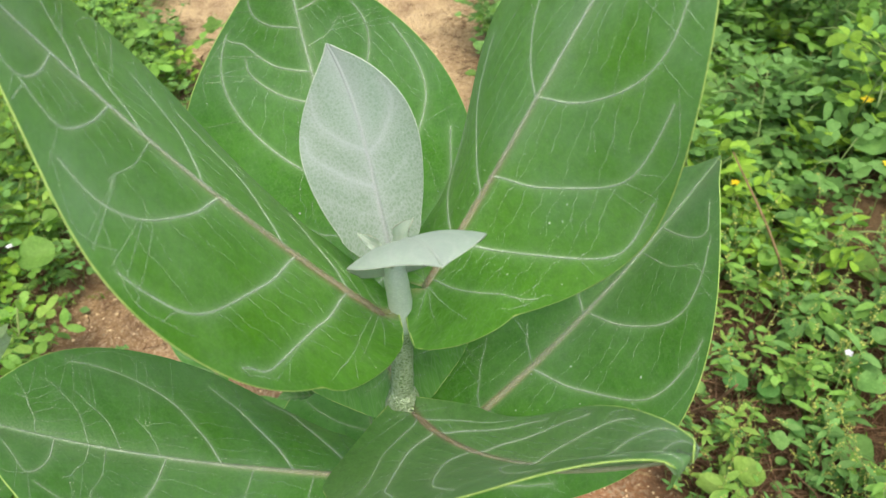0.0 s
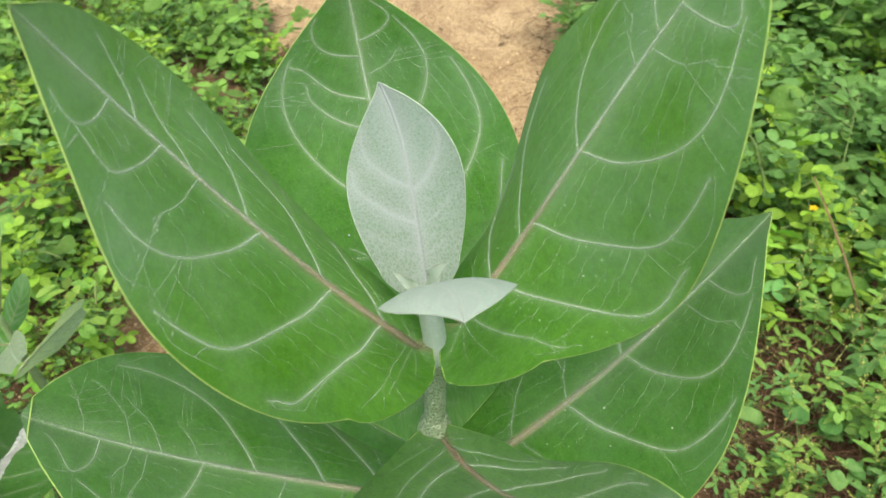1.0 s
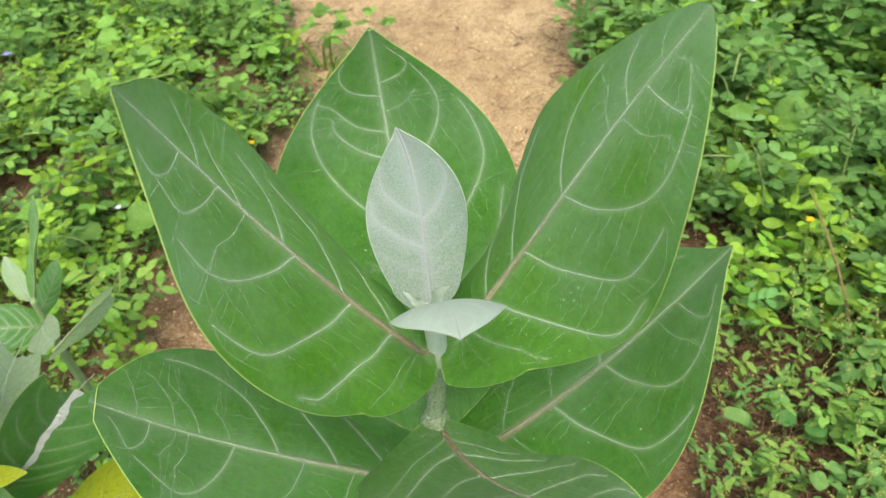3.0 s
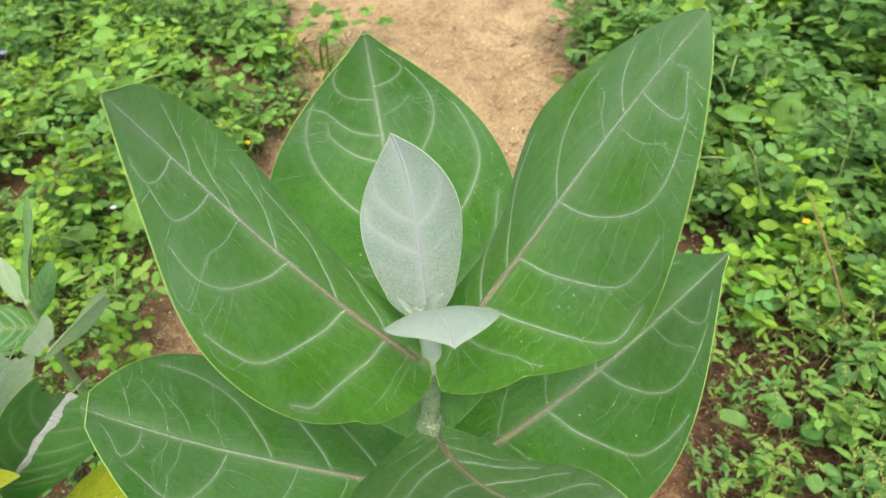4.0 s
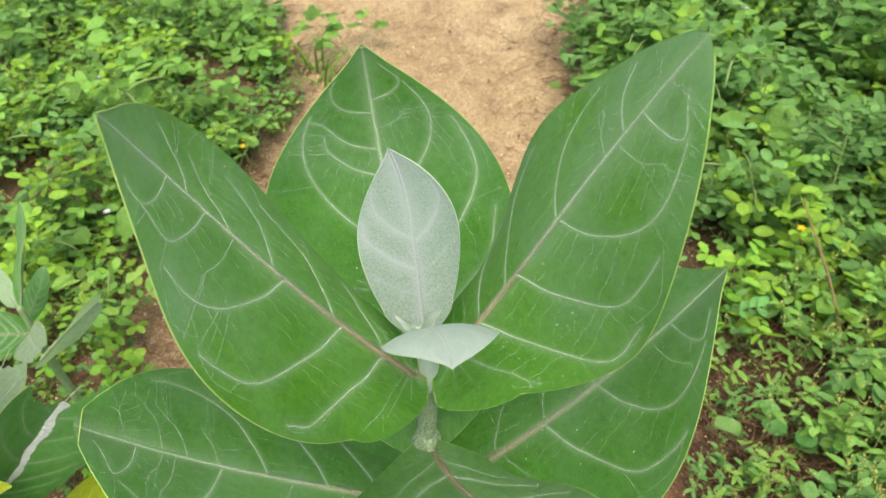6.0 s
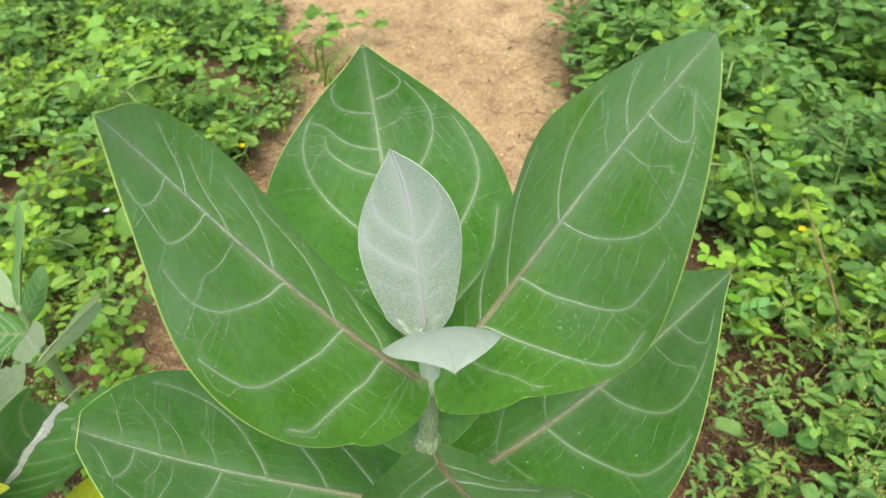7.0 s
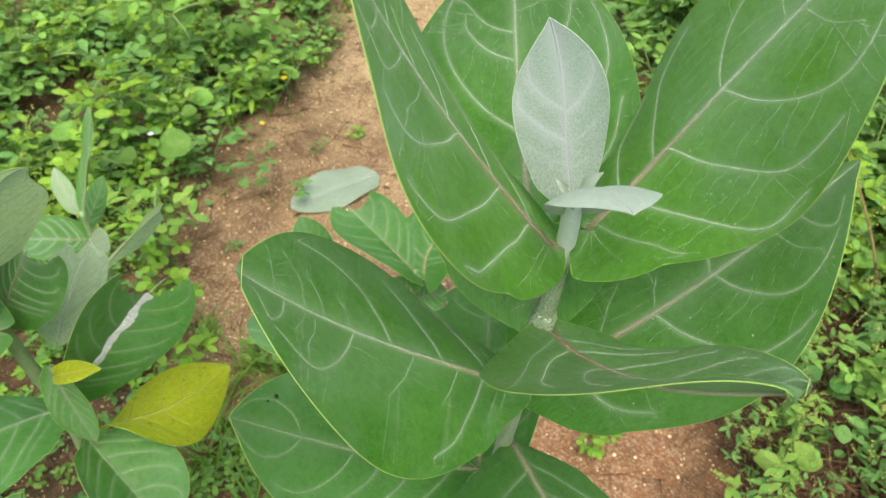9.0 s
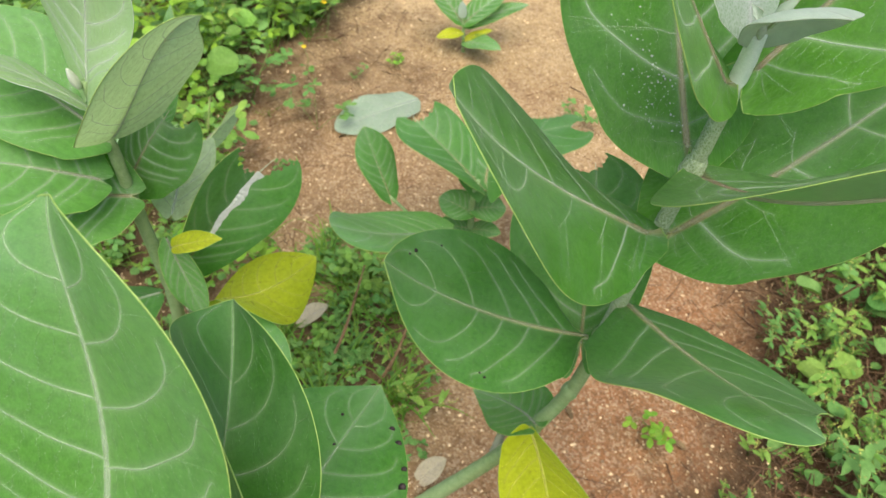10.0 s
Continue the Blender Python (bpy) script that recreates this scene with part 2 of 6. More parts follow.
def stem_material(name, cell, net, scale):
    """A downy stem whose pale felt has broken into a net over the green bark."""
    m, n, l = nodes_of(name)
    co = n.new("ShaderNodeTexCoord")
    wob = n.new("ShaderNodeTexNoise")
    wob.inputs["Scale"].default_value = 240
    l.new(co.outputs["Object"], wob.inputs["Vector"])
    bent = n.new("ShaderNodeVectorMath")
    bent.operation = "MULTIPLY_ADD"
    bent.inputs[1].default_value = (0.004, 0.004, 0.004)
    l.new(wob.outputs["Color"], bent.inputs[0])
    l.new(co.outputs["Object"], bent.inputs[2])
    vor = n.new("ShaderNodeTexVoronoi")
    vor.feature = "DISTANCE_TO_EDGE"
    vor.inputs["Scale"].default_value = scale
    l.new(bent.outputs[0], vor.inputs["Vector"])
    edge = ramp_fac(n, l, vor.outputs["Distance"], 0.04, 0.30, 1.0, 0.0)
    patch = noise_of(n, l, co.outputs["Object"], 60, 4)
    col = mixc(n, l, ramp_fac(n, l, patch, 0.3, 0.7), cell, tuple(0.6 * a + 0.4 * b for a, b in zip(cell, net)))
    col = mixc(n, l, edge, col, net)
    bp = n.new("ShaderNodeBump")
    bp.inputs["Strength"].default_value, bp.inputs["Distance"].default_value = 0.9, 0.0012
    l.new(edge, bp.inputs["Height"])
    p = n.new("ShaderNodeBsdfPrincipled")
    l.new(col, p.inputs["Base Color"])
    p.inputs["Roughness"].default_value = 0.8
    p.inputs["Specular IOR Level"].default_value = 0.2
    l.new(bp.outputs[0], p.inputs["Normal"])
    out = n.new("ShaderNodeOutputMaterial")
    l.new(p.outputs[0], out.inputs[0])
    return m


stem_mat = stem_material("stem", (0.20, 0.34, 0.10), (0.50, 0.60, 0.38), 520)
shoot_mat = rough_material("young stem", (0.58, 0.68, 0.54), (0.66, 0.74, 0.62), 200, 0.8, 0.3, 0.0006)
green_stem = rough_material("green stem", (0.20, 0.32, 0.11), (0.30, 0.42, 0.18), 130, 0.75, 0.8, 0.0015, c3=(0.42, 0.50, 0.32))
old_stem_mat = rough_material("old stem", (0.22, 0.26, 0.15), (0.33, 0.34, 0.24), 60, 0.8, 0.8, 0.0015, c3=(0.45, 0.42, 0.34))
pale_rim = rough_material("young leaf margin", (0.38, 0.45, 0.35), (0.44, 0.50, 0.40), 60, 0.7, 0.1, 0.0005)
bud_mat = rough_material("bud", (0.46, 0.52, 0.40), (0.56, 0.60, 0.50), 200, 0.8, 0.3, 0.0005, c3=(0.4, 0.34, 0.2))
scar_mat = rough_material("dried scar", (0.42, 0.46, 0.40), (0.54, 0.57, 0.52), 150, 0.9, 0.5, 0.0006)


# ---------------------------------------------------------------- mesh helpers
def part(name, data, material, parent, label=""):
    """Links mesh data, or a bmesh, as one object under a thing."""
    if isinstance(data, bmesh.types.BMesh):
        me = bpy.data.meshes.new(name)
        data.to_mesh(me)
        data.free()
        data = me
    if material and not data.materials:
        data.materials.append(material)
    ob = new(name, data)
    ob.parent = parent
    if label:
        tagged(ob, label)
    return ob


def mesh_from(name, verts, faces, smooth=True):
    me = bpy.data.meshes.new(name)
    me.from_pydata([tuple(v) for v in verts], [], [tuple(f) for f in faces])
    if smooth:
        me.shade_smooth()
    return me


def tube(points, radii, seg=10, lumps=0.0, seed=0):
    """Vertices and faces of a closed tapered tube along points."""
    pts = np.array(points, float)
    rr = np.random.RandomState(seed)
    tang = np.gradient(pts, axis=0)
    tang /= np.linalg.norm(tang, axis=1, keepdims=True)
    side = np.cross(tang[0], (0.31, 0.95, 0.05))
    verts, faces = [], []
    for k, (p, t) in enumerate(zip(pts, tang)):
        side = side - t * (side @ t)
        side /= np.linalg.norm(side)
        up = np.cross(t, side)
        for s in range(seg):
            a = 2 * math.pi * s / seg
            r = radii[k] * (1 + lumps * (rr.rand() - 0.5))
            verts.append(p + r * (side * math.cos(a) + up * math.sin(a)))
    for k in range(len(pts) - 1):
        for s in range(seg):
            a, b = k * seg + s, k * seg + (s + 1) % seg
            faces.append((a, b, b + seg, a + seg))
    verts += [pts[0], pts[-1]]
    e = len(verts)
    for s in range(seg):
        faces.append((e - 2, (s + 1) % seg, s))
        q = (len(pts) - 1) * seg
        faces.append((e - 1, q + s, q + (s + 1) % seg))
    return verts, faces


def smooth_line(points, n):
    """A Catmull-Rom line of n points through the given ones."""
    p = np.array(points, float)
    p = np.vstack([2 * p[0] - p[1], p, 2 * p[-1] - p[-2]])
    out = []
    for s in np.linspace(0, len(p) - 3 - 1e-6, n):
        k = int(s)
        f = s - k
        a, b, c, d = p[k : k + 4]
        out.append(0.5 * (2 * b + (c - a) * f + (2 * a - 5 * b + 4 * c - d) * f * f + (3 * b - a - 3 * c + d) * f**3))
    return np.array(out)


# ---------------------------------------------------------------- milkweed leaves
LOBE = 0.16


def half_width(u, v, half, shape, ear, slim, blunt=(0.0, 0.0), basal=0.0):
    """Half the breadth at u; the base swells out of the stalk in a round lobe, and the tip may end blunt on either side."""
    a, b, _ = shape
    um = a / (a + b)
    uc = np.maximum(u, LOBE)
    w = uc**a * (1 - uc) ** b / (um**a * (1 - um) ** b)
    w = w + 0.4 * ear * np.exp(-((uc / 0.2) ** 2)) * (1 - np.minimum(w, 1))
    round_in = np.sin(0.5 * math.pi * np.clip(u / LOBE, 0, 1)) ** (basal or (1.3 if ear > 0.1 else 1.9))
    full = np.where(v < 0, *half) * w * round_in * np.where(v < 0, np.maximum(1 - slim * u * u, 0.04), 1.0)
    near = np.clip((u - 0.55) / 0.4, 0, 1)
    return full + np.where(v < 0, *blunt) * near * near * (3 - 2 * near) * np.clip(1 - u, 0, 1) ** 0.35 * 2.2


def blade(rib, face, twist, half, shape, fold, cup, u, v, wave=0.0, phase=0.0, slim=0.0, ear=0.22, clasp=0.0, blunt=(0.0, 0.0), basal=0.0):
    """Places on a leaf: u from base to tip along the midrib, v from -1 to 1 across it."""
    c, face = np.array(rib, float), np.array(face, float)
    a, b, lobe = shape
    wide = np.where(v < 0, *half)
    w = half_width(u, v, half, shape, ear, slim, blunt, basal)
    length = np.linalg.norm(c[3] - c[0])
    back = 1.35 * np.sin(0.5 * math.pi * np.clip(u / 0.04, 0, 1))
    s = u - lobe * back * v**2 * (1 - u) ** 6 * wide / length
    sc = np.clip(s, 0, 1)
    k = sc[..., None]
    j = 1 - k
    p = j**3 * c[0] + 3 * j * j * k * c[1] + 3 * j * k * k * c[2] + k**3 * c[3]
    t = 3 * j * j * (c[1] - c[0]) + 6 * j * k * (c[2] - c[1]) + 3 * k * k * (c[3] - c[2])
    t /= np.linalg.norm(t, axis=-1, keepdims=True)
    p = p + t * ((s - sc) * length + 0.016 * length * np.clip((u - 0.955) / 0.045, 0, 1) ** 2)[..., None]
    nn = face - t * (t @ face)[..., None]
    nn /= np.linalg.norm(nn, axis=-1, keepdims=True)
    ss = np.cross(t, nn)
    tw = (twist[0] + twist[1] * (u - 0.5) + twist[2] * (u - 0.5) ** 2)[..., None]
    side, top = ss * np.cos(tw) + nn * np.sin(tw), nn * np.cos(tw) - ss * np.sin(tw)
    f = np.where(v < 0, fold[0] + fold[1] * (u - 0.5), fold[2] + fold[3] * (u - 0.5))
    av = np.abs(v)
    ang = f + 0.5 * np.where(v < 0, *cup) * av
    lift = av * w * np.sin(ang) + wave * av**3 * np.sin(9 * u + phase + 1.7 * np.sign(v)) * np.sin(math.pi * np.clip(u, 0, 1))
    lift = lift + clasp * np.exp(-((u / 0.13) ** 2)) * av**1.5
    return p + side * (v * w * np.cos(ang))[..., None] + top * lift[..., None], w


def usual_veins(starts):
    """The loops of a leaf's side veins, from where they leave the midrib on its two sides."""
    return tuple(tuple((st, st + 0.19, 0.76 - 0.12 * st, st + 0.19 + 0.55 * ((side + (0.93,))[k + 1] - st), 0.88 - 0.1 * st) if st < 0.75 else (st, st + 0.08, 0.6) for k, st in enumerate(side)) for side in starts)


def vein_lines(rr, veins, small=False):
    """Veins of a leaf as lines in (u, v), with a thickness for each. A side vein is given by where it leaves the midrib,
    the place where it bends along the margin, and the place where it meets the next one."""
    lines = []
    for sgn, side in zip((-1, 1), veins):
        s = np.linspace(0, 1, 56)
        mains = []
        for c in (0.012, 0.045, 0.085):
            lines.append((0.006 + c * s**1.2, sgn * 0.8 * s**0.8, 0.42 * (1 - 0.7 * s)))
        for k, vein in enumerate(side):
            st, bu, bv = vein[:3]
            way = [(st, 0.0), (st + 0.34 * (bu - st), 0.48 * bv), (bu, bv)]
            if len(vein) > 3:
                way.append((vein[3], vein[4]))
            uv = smooth_line(way, 56)
            uu = uv[:, 0] + 0.0025 * np.sin(s * 13 + k) * s
            vv = np.clip(uv[:, 1] + 0.006 * np.sin(s * 17 + 2 * k) * s, 0, 0.96)
            strong = (0.95 if len(vein) > 3 else 0.5) * (1.0 if st > 0.05 else 0.6)
            lines.append((np.clip(uu, 0, 0.985), sgn * vv, strong * (1.0 - 0.45 * s) * (1.15 - 0.4 * st)))
            mains.append((uu, vv))
            z = np.linspace(0, 1, 14)
            for q in range(1 if small else 3):
                e = int(rr.uniform(28, 54))
                lines.append((np.clip(uu[e] + rr.uniform(-0.01, 0.045) * z, 0, 0.985), sgn * np.minimum(vv[e] + (0.94 - vv[e]) * z + 0.01 * np.sin(7 * z + q), 0.97), 0.16 - 0.1 * z))
            if len(vein) > 3 and not small and bu < 0.7:
                # a fainter outer loop along the margin
                z = np.linspace(0, 1, 24)
                lines.append((np.clip(bu + (vein[3] - bu) * (1.25 * z - 0.1), 0, 0.985), sgn * np.minimum(bv + (0.95 - bv) * np.sin(math.pi * (0.12 + 0.76 * z)) ** 0.6 + 0.012 * np.sin(9 * z + k), 0.965), 0.13 * np.sin(math.pi * z) ** 0.4))
        # fine rungs, side by side, that hang from each vein towards the one below
        for k in range(1, len(mains)):
            (ub, vb), (ua, va) = mains[k], mains[k - 1]
            eb, ea = int(np.argmax(vb)) + 1, int(np.argmax(va)) + 1
            rungs = 3 if small else max(2, int(11 * vb[eb - 1]))
            for q in range(rungs):
                v0 = vb[eb - 1] * (q + rr.uniform(0.3, 0.9)) / rungs
                v1 = v0 * 1.12 + 0.05
                if v1 > 0.97 * va[ea - 1]:
                    continue
                u0, u1 = np.interp(v0, vb[:eb], ub[:eb]), np.interp(v1, va[:ea], ua[:ea])
                z = np.linspace(0, 1 if rr.rand() < 0.5 else rr.uniform(0.35, 0.85), 16)
                lines.append((np.clip(u0 + (u1 - u0) * z, 0, 0.985), sgn * np.clip(v0 + (v1 - v0) * z + 0.012 * np.sin(z * 9 + 2 * q) + 0.006 * np.sin(z * 23 + q), 0.01, 0.97), rr.uniform(0.06, 0.17) * (1 - 0.7 * z)))
                if rr.rand() < 0.35:
                    m, y = rr.uniform(0.3, 0.7), np.linspace(0, 1, 10)
                    lines.append((np.clip(u0 + (u1 - u0) * (m + 0.15 * y), 0, 0.985), sgn * np.clip(v0 + (v1 - v0) * m + 0.07 * y, 0.01, 0.97), 0.08 * (1 - 0.5 * y)))
    return lines


USUAL = ((0.03, 0.11, 0.24, 0.39, 0.56, 0.72), (0.03, 0.10, 0.22, 0.37, 0.54, 0.70))


def calotropis_leaf(parent, top, under, rib, face, twist, half, shape, fold, cup, fine=1.0, wave=0.0016, bite=None, label="", seed=0, rosy=1.0, slim=0.0, rim=None, starts=None, ear=0.22, clasp=0.0, blunt=(0.0, 0.0), basal=0.0, veins=None, spread=0.0019):
    """A sessile milkweed leaf: a shell with relief over the veins, a pale margin and a keeled midrib beneath."""
    rr = np.random.RandomState(seed + 11)
    length = float(np.linalg.norm(np.array(rib[3]) - np.array(rib[0])))
    nu, nv = int(185 * fine), 2 * int(66 * fine)
    ph = rr.uniform(0, 6)
    us = np.linspace(0.0, 1.0, nu)
    us = 0.0006 + 0.9988 * us
    vs = np.linspace(-1, 1, nv + 1)
    uu, vv = np.meshgrid(us, vs, indexing="ij")
    pos, w = blade(rib, face, twist, half, shape, fold, cup, uu, vv, wave, ph, slim, ear, clasp, blunt, basal)
    x, y = uu * length, vv * w
    line, halo = np.zeros(uu.shape), np.zeros(uu.shape)
    traced = []
    for lu, lv, th in vein_lines(rr, veins or usual_veins(starts or USUAL), fine < 0.6):
        th = np.broadcast_to(th, lu.shape) * 1.0
        px, py = lu * length, lv * half_width(lu, lv, half, shape, ear, slim, blunt, basal)
        traced.append((lu, lv, th))
        lo = np.searchsorted(us, lu.min() - 0.03)
        hi = np.searchsorted(us, lu.max() + 0.03)
        cols = slice(0, nv // 2 + 1) if lv[-1] < 0 else slice(nv // 2, nv + 1)
        gx, gy = x[lo:hi, cols], y[lo:hi, cols]
        d = np.full(gx.shape, 1.0)
        tt = np.zeros(gx.shape)
        for q in range(len(px) - 1):
            ex, ey = px[q + 1] - px[q], py[q + 1] - py[q]
            kk = np.clip(((gx - px[q]) * ex + (gy - py[q]) * ey) / (ex * ex + ey * ey + 1e-12), 0, 1)
            dd = np.hypot(gx - px[q] - kk * ex, gy - py[q] - kk * ey)
            tt = np.where(dd < d, th[q], tt)
            d = np.minimum(d, dd)
        wid = 0.00045 + 0.0004 * tt
        line[lo:hi, cols] = np.maximum(line[lo:hi, cols], np.exp(-((d / wid) ** 2)) * np.clip(0.9 * tt, 0, 1))
        halo[lo:hi, cols] = np.maximum(halo[lo:hi, cols], np.exp(-((d / spread) ** 1.1)) * np.clip(tt - 0.1, 0, 1) ** 1.2)
    dm = np.abs(y)
    mw = 0.0022 * (1 - 0.8 * uu) * (length / 0.19)
    ribf = np.exp(-((dm / mw) ** 4)) * np.clip(1.15 - 1.6 * uu, 0, 1) * rosy
    line = np.maximum(line, np.exp(-((dm / (mw * 0.8)) ** 2)) * 0.95)
    halo = np.maximum(halo, np.exp(-dm / 0.0045) * (0.5 + 0.4 * uu))
    # relief: the blade swells between the veins, and the midrib stands a little proud
    du, dv = np.gradient(pos, axis=0), np.gradient(pos, axis=1)
    nn = np.cross(du, dv)
    nn /= np.linalg.norm(nn, axis=-1, keepdims=True) + 1e-12
    away = np.array(face) @ nn[nu // 2, nv // 2]
    if away < 0:
        nn = -nn
    edge = np.clip((1 - np.abs(vv)) * 8, 0, 1) * np.clip(uu * 20, 0, 1)
    relief = (-0.0007 * np.clip(halo, 0, 1) + 0.0003 * line + 0.0009 * np.exp(-((dm / mw) ** 2)) * (1 - 0.6 * uu)) * edge
    up = pos + nn * relief[..., None]
    thick = 0.0007
    keep = np.ones((nu - 1, nv), bool)
    if bite:
        for bu, bv, br in bite:
            cu, cv = 0.5 * (x[:-1, :-1] + x[1:, 1:]), 0.5 * (y[:-1, :-1] + y[1:, 1:])
            jag = 1 + 0.1 * np.sin(cu * 900 + 3 * bu) * np.sin(cv * 700)
            keep &= np.hypot(cu - bu * length, cv - bv * half[1]) > br * jag
    idx = np.arange(nu * (nv + 1)).reshape(nu, nv + 1)
    quad = np.stack([idx[:-1, :-1], idx[1:, :-1], idx[1:, 1:], idx[:-1, 1:]], -1)[keep]
    f0 = quad[len(quad) // 2]
    fp = up.reshape(-1, 3)
    if np.cross(fp[f0[1]] - fp[f0[0]], fp[f0[3]] - fp[f0[0]]) @ nn[nu // 2, nv // 2] < 0:
        quad = quad[:, ::-1]
    # the under face, coarser, closes the shell
    st = 4 if fine > 0.6 else 2
    if bite:
        st = 1
    iu = np.unique(np.r_[np.arange(0, nu, st), nu - 1])
    iv = np.unique(np.r_[np.arange(0, nv + 1, st), nv])
    low = (pos - nn * thick)[np.ix_(iu, iv)]
    base = nu * (nv + 1)
    jd = base + np.arange(len(iu) * len(iv)).reshape(len(iu), len(iv))
    qlow = np.stack([jd[:-1, :-1], jd[:-1, 1:], jd[1:, 1:], jd[1:, :-1]], -1)
    qlow = qlow[keep] if bite else qlow.reshape(-1, 4)
    if under is None:
        qlow = qlow[:0]
    if (np.cross(du, dv)[nu // 2, nv // 2] @ nn[nu // 2, nv // 2]) < 0:
        qlow = qlow[:, ::-1]
    verts = np.vstack([fp, low.reshape(-1, 3)]) if under else fp
    faces = np.vstack([quad, qlow])
    me = bpy.data.meshes.new("leaf")
    me.vertices.add(len(verts))
    me.vertices.foreach_set("co", verts.astype(np.float32).ravel())
    me.loops.add(faces.size)
    me.loops.foreach_set("vertex_index", faces.astype(np.int32).ravel())
    me.polygons.add(len(faces))
    me.polygons.foreach_set("loop_start", np.arange(0, faces.size, 4, dtype=np.int32))
    me.polygons.foreach_set("material_index", np.r_[np.zeros(len(quad), np.int32), np.ones(len(qlow), np.int32)])
    me.update(calc_edges=True)
    me.validate()
    me.shade_smooth()
    me.materials.append(top)
    if under:
        me.materials.append(under)
    shift = rr.uniform(0, 3, 2)
    flat = np.vstack([np.stack([x.ravel(), y.ravel()], 1), np.stack([x[np.ix_(iu, iv)].ravel(), y[np.ix_(iu, iv)].ravel()], 1)]) + shift
    if under is None:
        flat = flat[: nu * (nv + 1)]
    layer = me.uv_layers.new(name="UVMap")
    lv = np.zeros(len(me.loops), np.int32)
    me.loops.foreach_get("vertex_index", lv)
    layer.data.foreach_set("uv", flat[lv].astype(np.float32).ravel())
    att = me.color_attributes.new("veins", "FLOAT_COLOR", "POINT")
    tint = np.stack([line, halo, ribf, uu], -1)
    att.data.foreach_set("color", np.vstack([tint.reshape(-1, 4)] + ([tint[np.ix_(iu, iv)].reshape(-1, 4)] if under else [])).astype(np.float32).ravel())
    ob = part("leaf", me, None, parent, label)
    # the veins, standing out of the face as fine cords
    def on_face(lu, lv, lift):
        fu, fv = np.clip((lu - 0.0006) / 0.9988 * (nu - 1), 0, nu - 1.001), np.clip((lv + 1) * 0.5 * nv, 0, nv - 0.001)
        i, j = fu.astype(int), fv.astype(int)
        gu, gv = (fu - i)[:, None], (fv - j)[:, None]
        g = up + nn * lift
        return (g[i, j] * (1 - gu) + g[i + 1, j] * gu) * (1 - gv) + (g[i, j + 1] * (1 - gu) + g[i + 1, j + 1] * gu) * gv, nn[i, j]

    cv, cf, ct = [], [], []
    size = length / 0.19
    runs = [(lu, lv, np.broadcast_to(th, lu.shape) * 1.0, (0.00012 + 0.00029 * np.broadcast_to(th, lu.shape)) * size**0.5, 0.0) for lu, lv, th in traced]
    mu = np.linspace(0.004, 0.975, 120)
    runs.append((mu, 0.0 * mu, 0.85 + 0 * mu, (0.0003 + 0.0016 * (1 - mu) ** 1.3) * size, np.clip(1.2 - 1.7 * mu, 0, 1) * rosy))
    for lu, lv, th, rad, tone in runs:
        if bite:
            iu0 = np.clip((lu * (nu - 1)).astype(int), 0, nu - 2)
            iv0 = np.clip(((lv + 1) * 0.5 * nv).astype(int), 0, nv - 1)
            if not keep[iu0, iv0].all():
                stop = int(np.argmin(keep[iu0, iv0]))
                if stop < 4:
                    continue
                lu, lv, th, rad = lu[:stop], lv[:stop], th[:stop], rad[:stop]
                tone = tone[:stop] if np.ndim(tone) else tone
        pt, pn = on_face(lu, lv, 0.00004)
        tg = np.gradient(pt, axis=0)
        tg /= np.linalg.norm(tg, axis=1, keepdims=True) + 1e-12
        sd = np.cross(tg, pn)
        rad = (rad * (1 + 0.25 * rr.uniform(-1, 1, len(rad))))[:, None]
        ring = np.stack([pt - sd * rad, pt - sd * rad * 0.55 + pn * rad * 0.38, pt + sd * rad * 0.55 + pn * rad * 0.38, pt + sd * rad], 1)
        o = len(ct)
        cv.append(ring.reshape(-1, 3))
        tn = np.broadcast_to(tone, th.shape)
        ct += [(t0, t1, 0.0, 1.0) for t0, t1 in zip(th, tn) for q in range(4)]
        for k in range(len(lu) - 1):
            a0 = o + 4 * k
            cf += [(a0 + q, a0 + q + 1, a0 + 5 + q, a0 + 4 + q) for q in range(3)]
    if top.name in ("young leaf felt", "pale leaf"):
        cf = []
    vm = mesh_from("venation", np.vstack(cv), cf)
    va = vm.color_attributes.new("veins", "FLOAT_COLOR", "POINT")
    va.data.foreach_set("color", np.array(ct, np.float32).ravel())
    if cf:
        part("venation", vm, VEIN_OF[top.name], ob)
    # margin
    ev = np.vstack([pos[:, 0], pos[::-1, -1]]) - 0.5 * thick * np.vstack([nn[:, 0], nn[::-1, -1]])
    if bite:
        ok = np.r_[keep[:, 0], keep[-1, 0], keep[-1, -1], keep[::-1, -1]]
        runs, cur = [], []
        for p, o in zip(ev, ok):
            if o:
                cur.append(p)
            elif cur:
                runs.append(cur)
                cur = []
        if cur:
            runs.append(cur)
    else:
        runs = [list(ev)]
    mv, mf = [], []
    for run in runs:
        run = run[:: 3 if fine > 0.6 else 2]
        if len(run) < 3:
            continue
        v0, f0 = tube(run, [0.00032 * min(1.0, (length / 0.1) ** 0.7)] * len(run), 5)
        mf += [tuple(i + len(mv) for i in f) for f in f0]
        mv += list(v0)
    part("margin", mesh_from("margin", mv, mf), rim or margin_mat, ob)
    # midrib, proud of the under face
    un = np.linspace(0.0006, 0.93, 26)
    cen, _ = blade(rib, face, twist, half, shape, fold, cup, un, np.zeros(26))
    pick = np.interp(un, us, np.arange(nu)).astype(int)
    cen = cen - nn[pick, nv // 2] * 0.0011
    rad = 0.0021 * (1 - 0.85 * un) * (length / 0.19)
    v0, f0 = tube(cen, rad, 8)
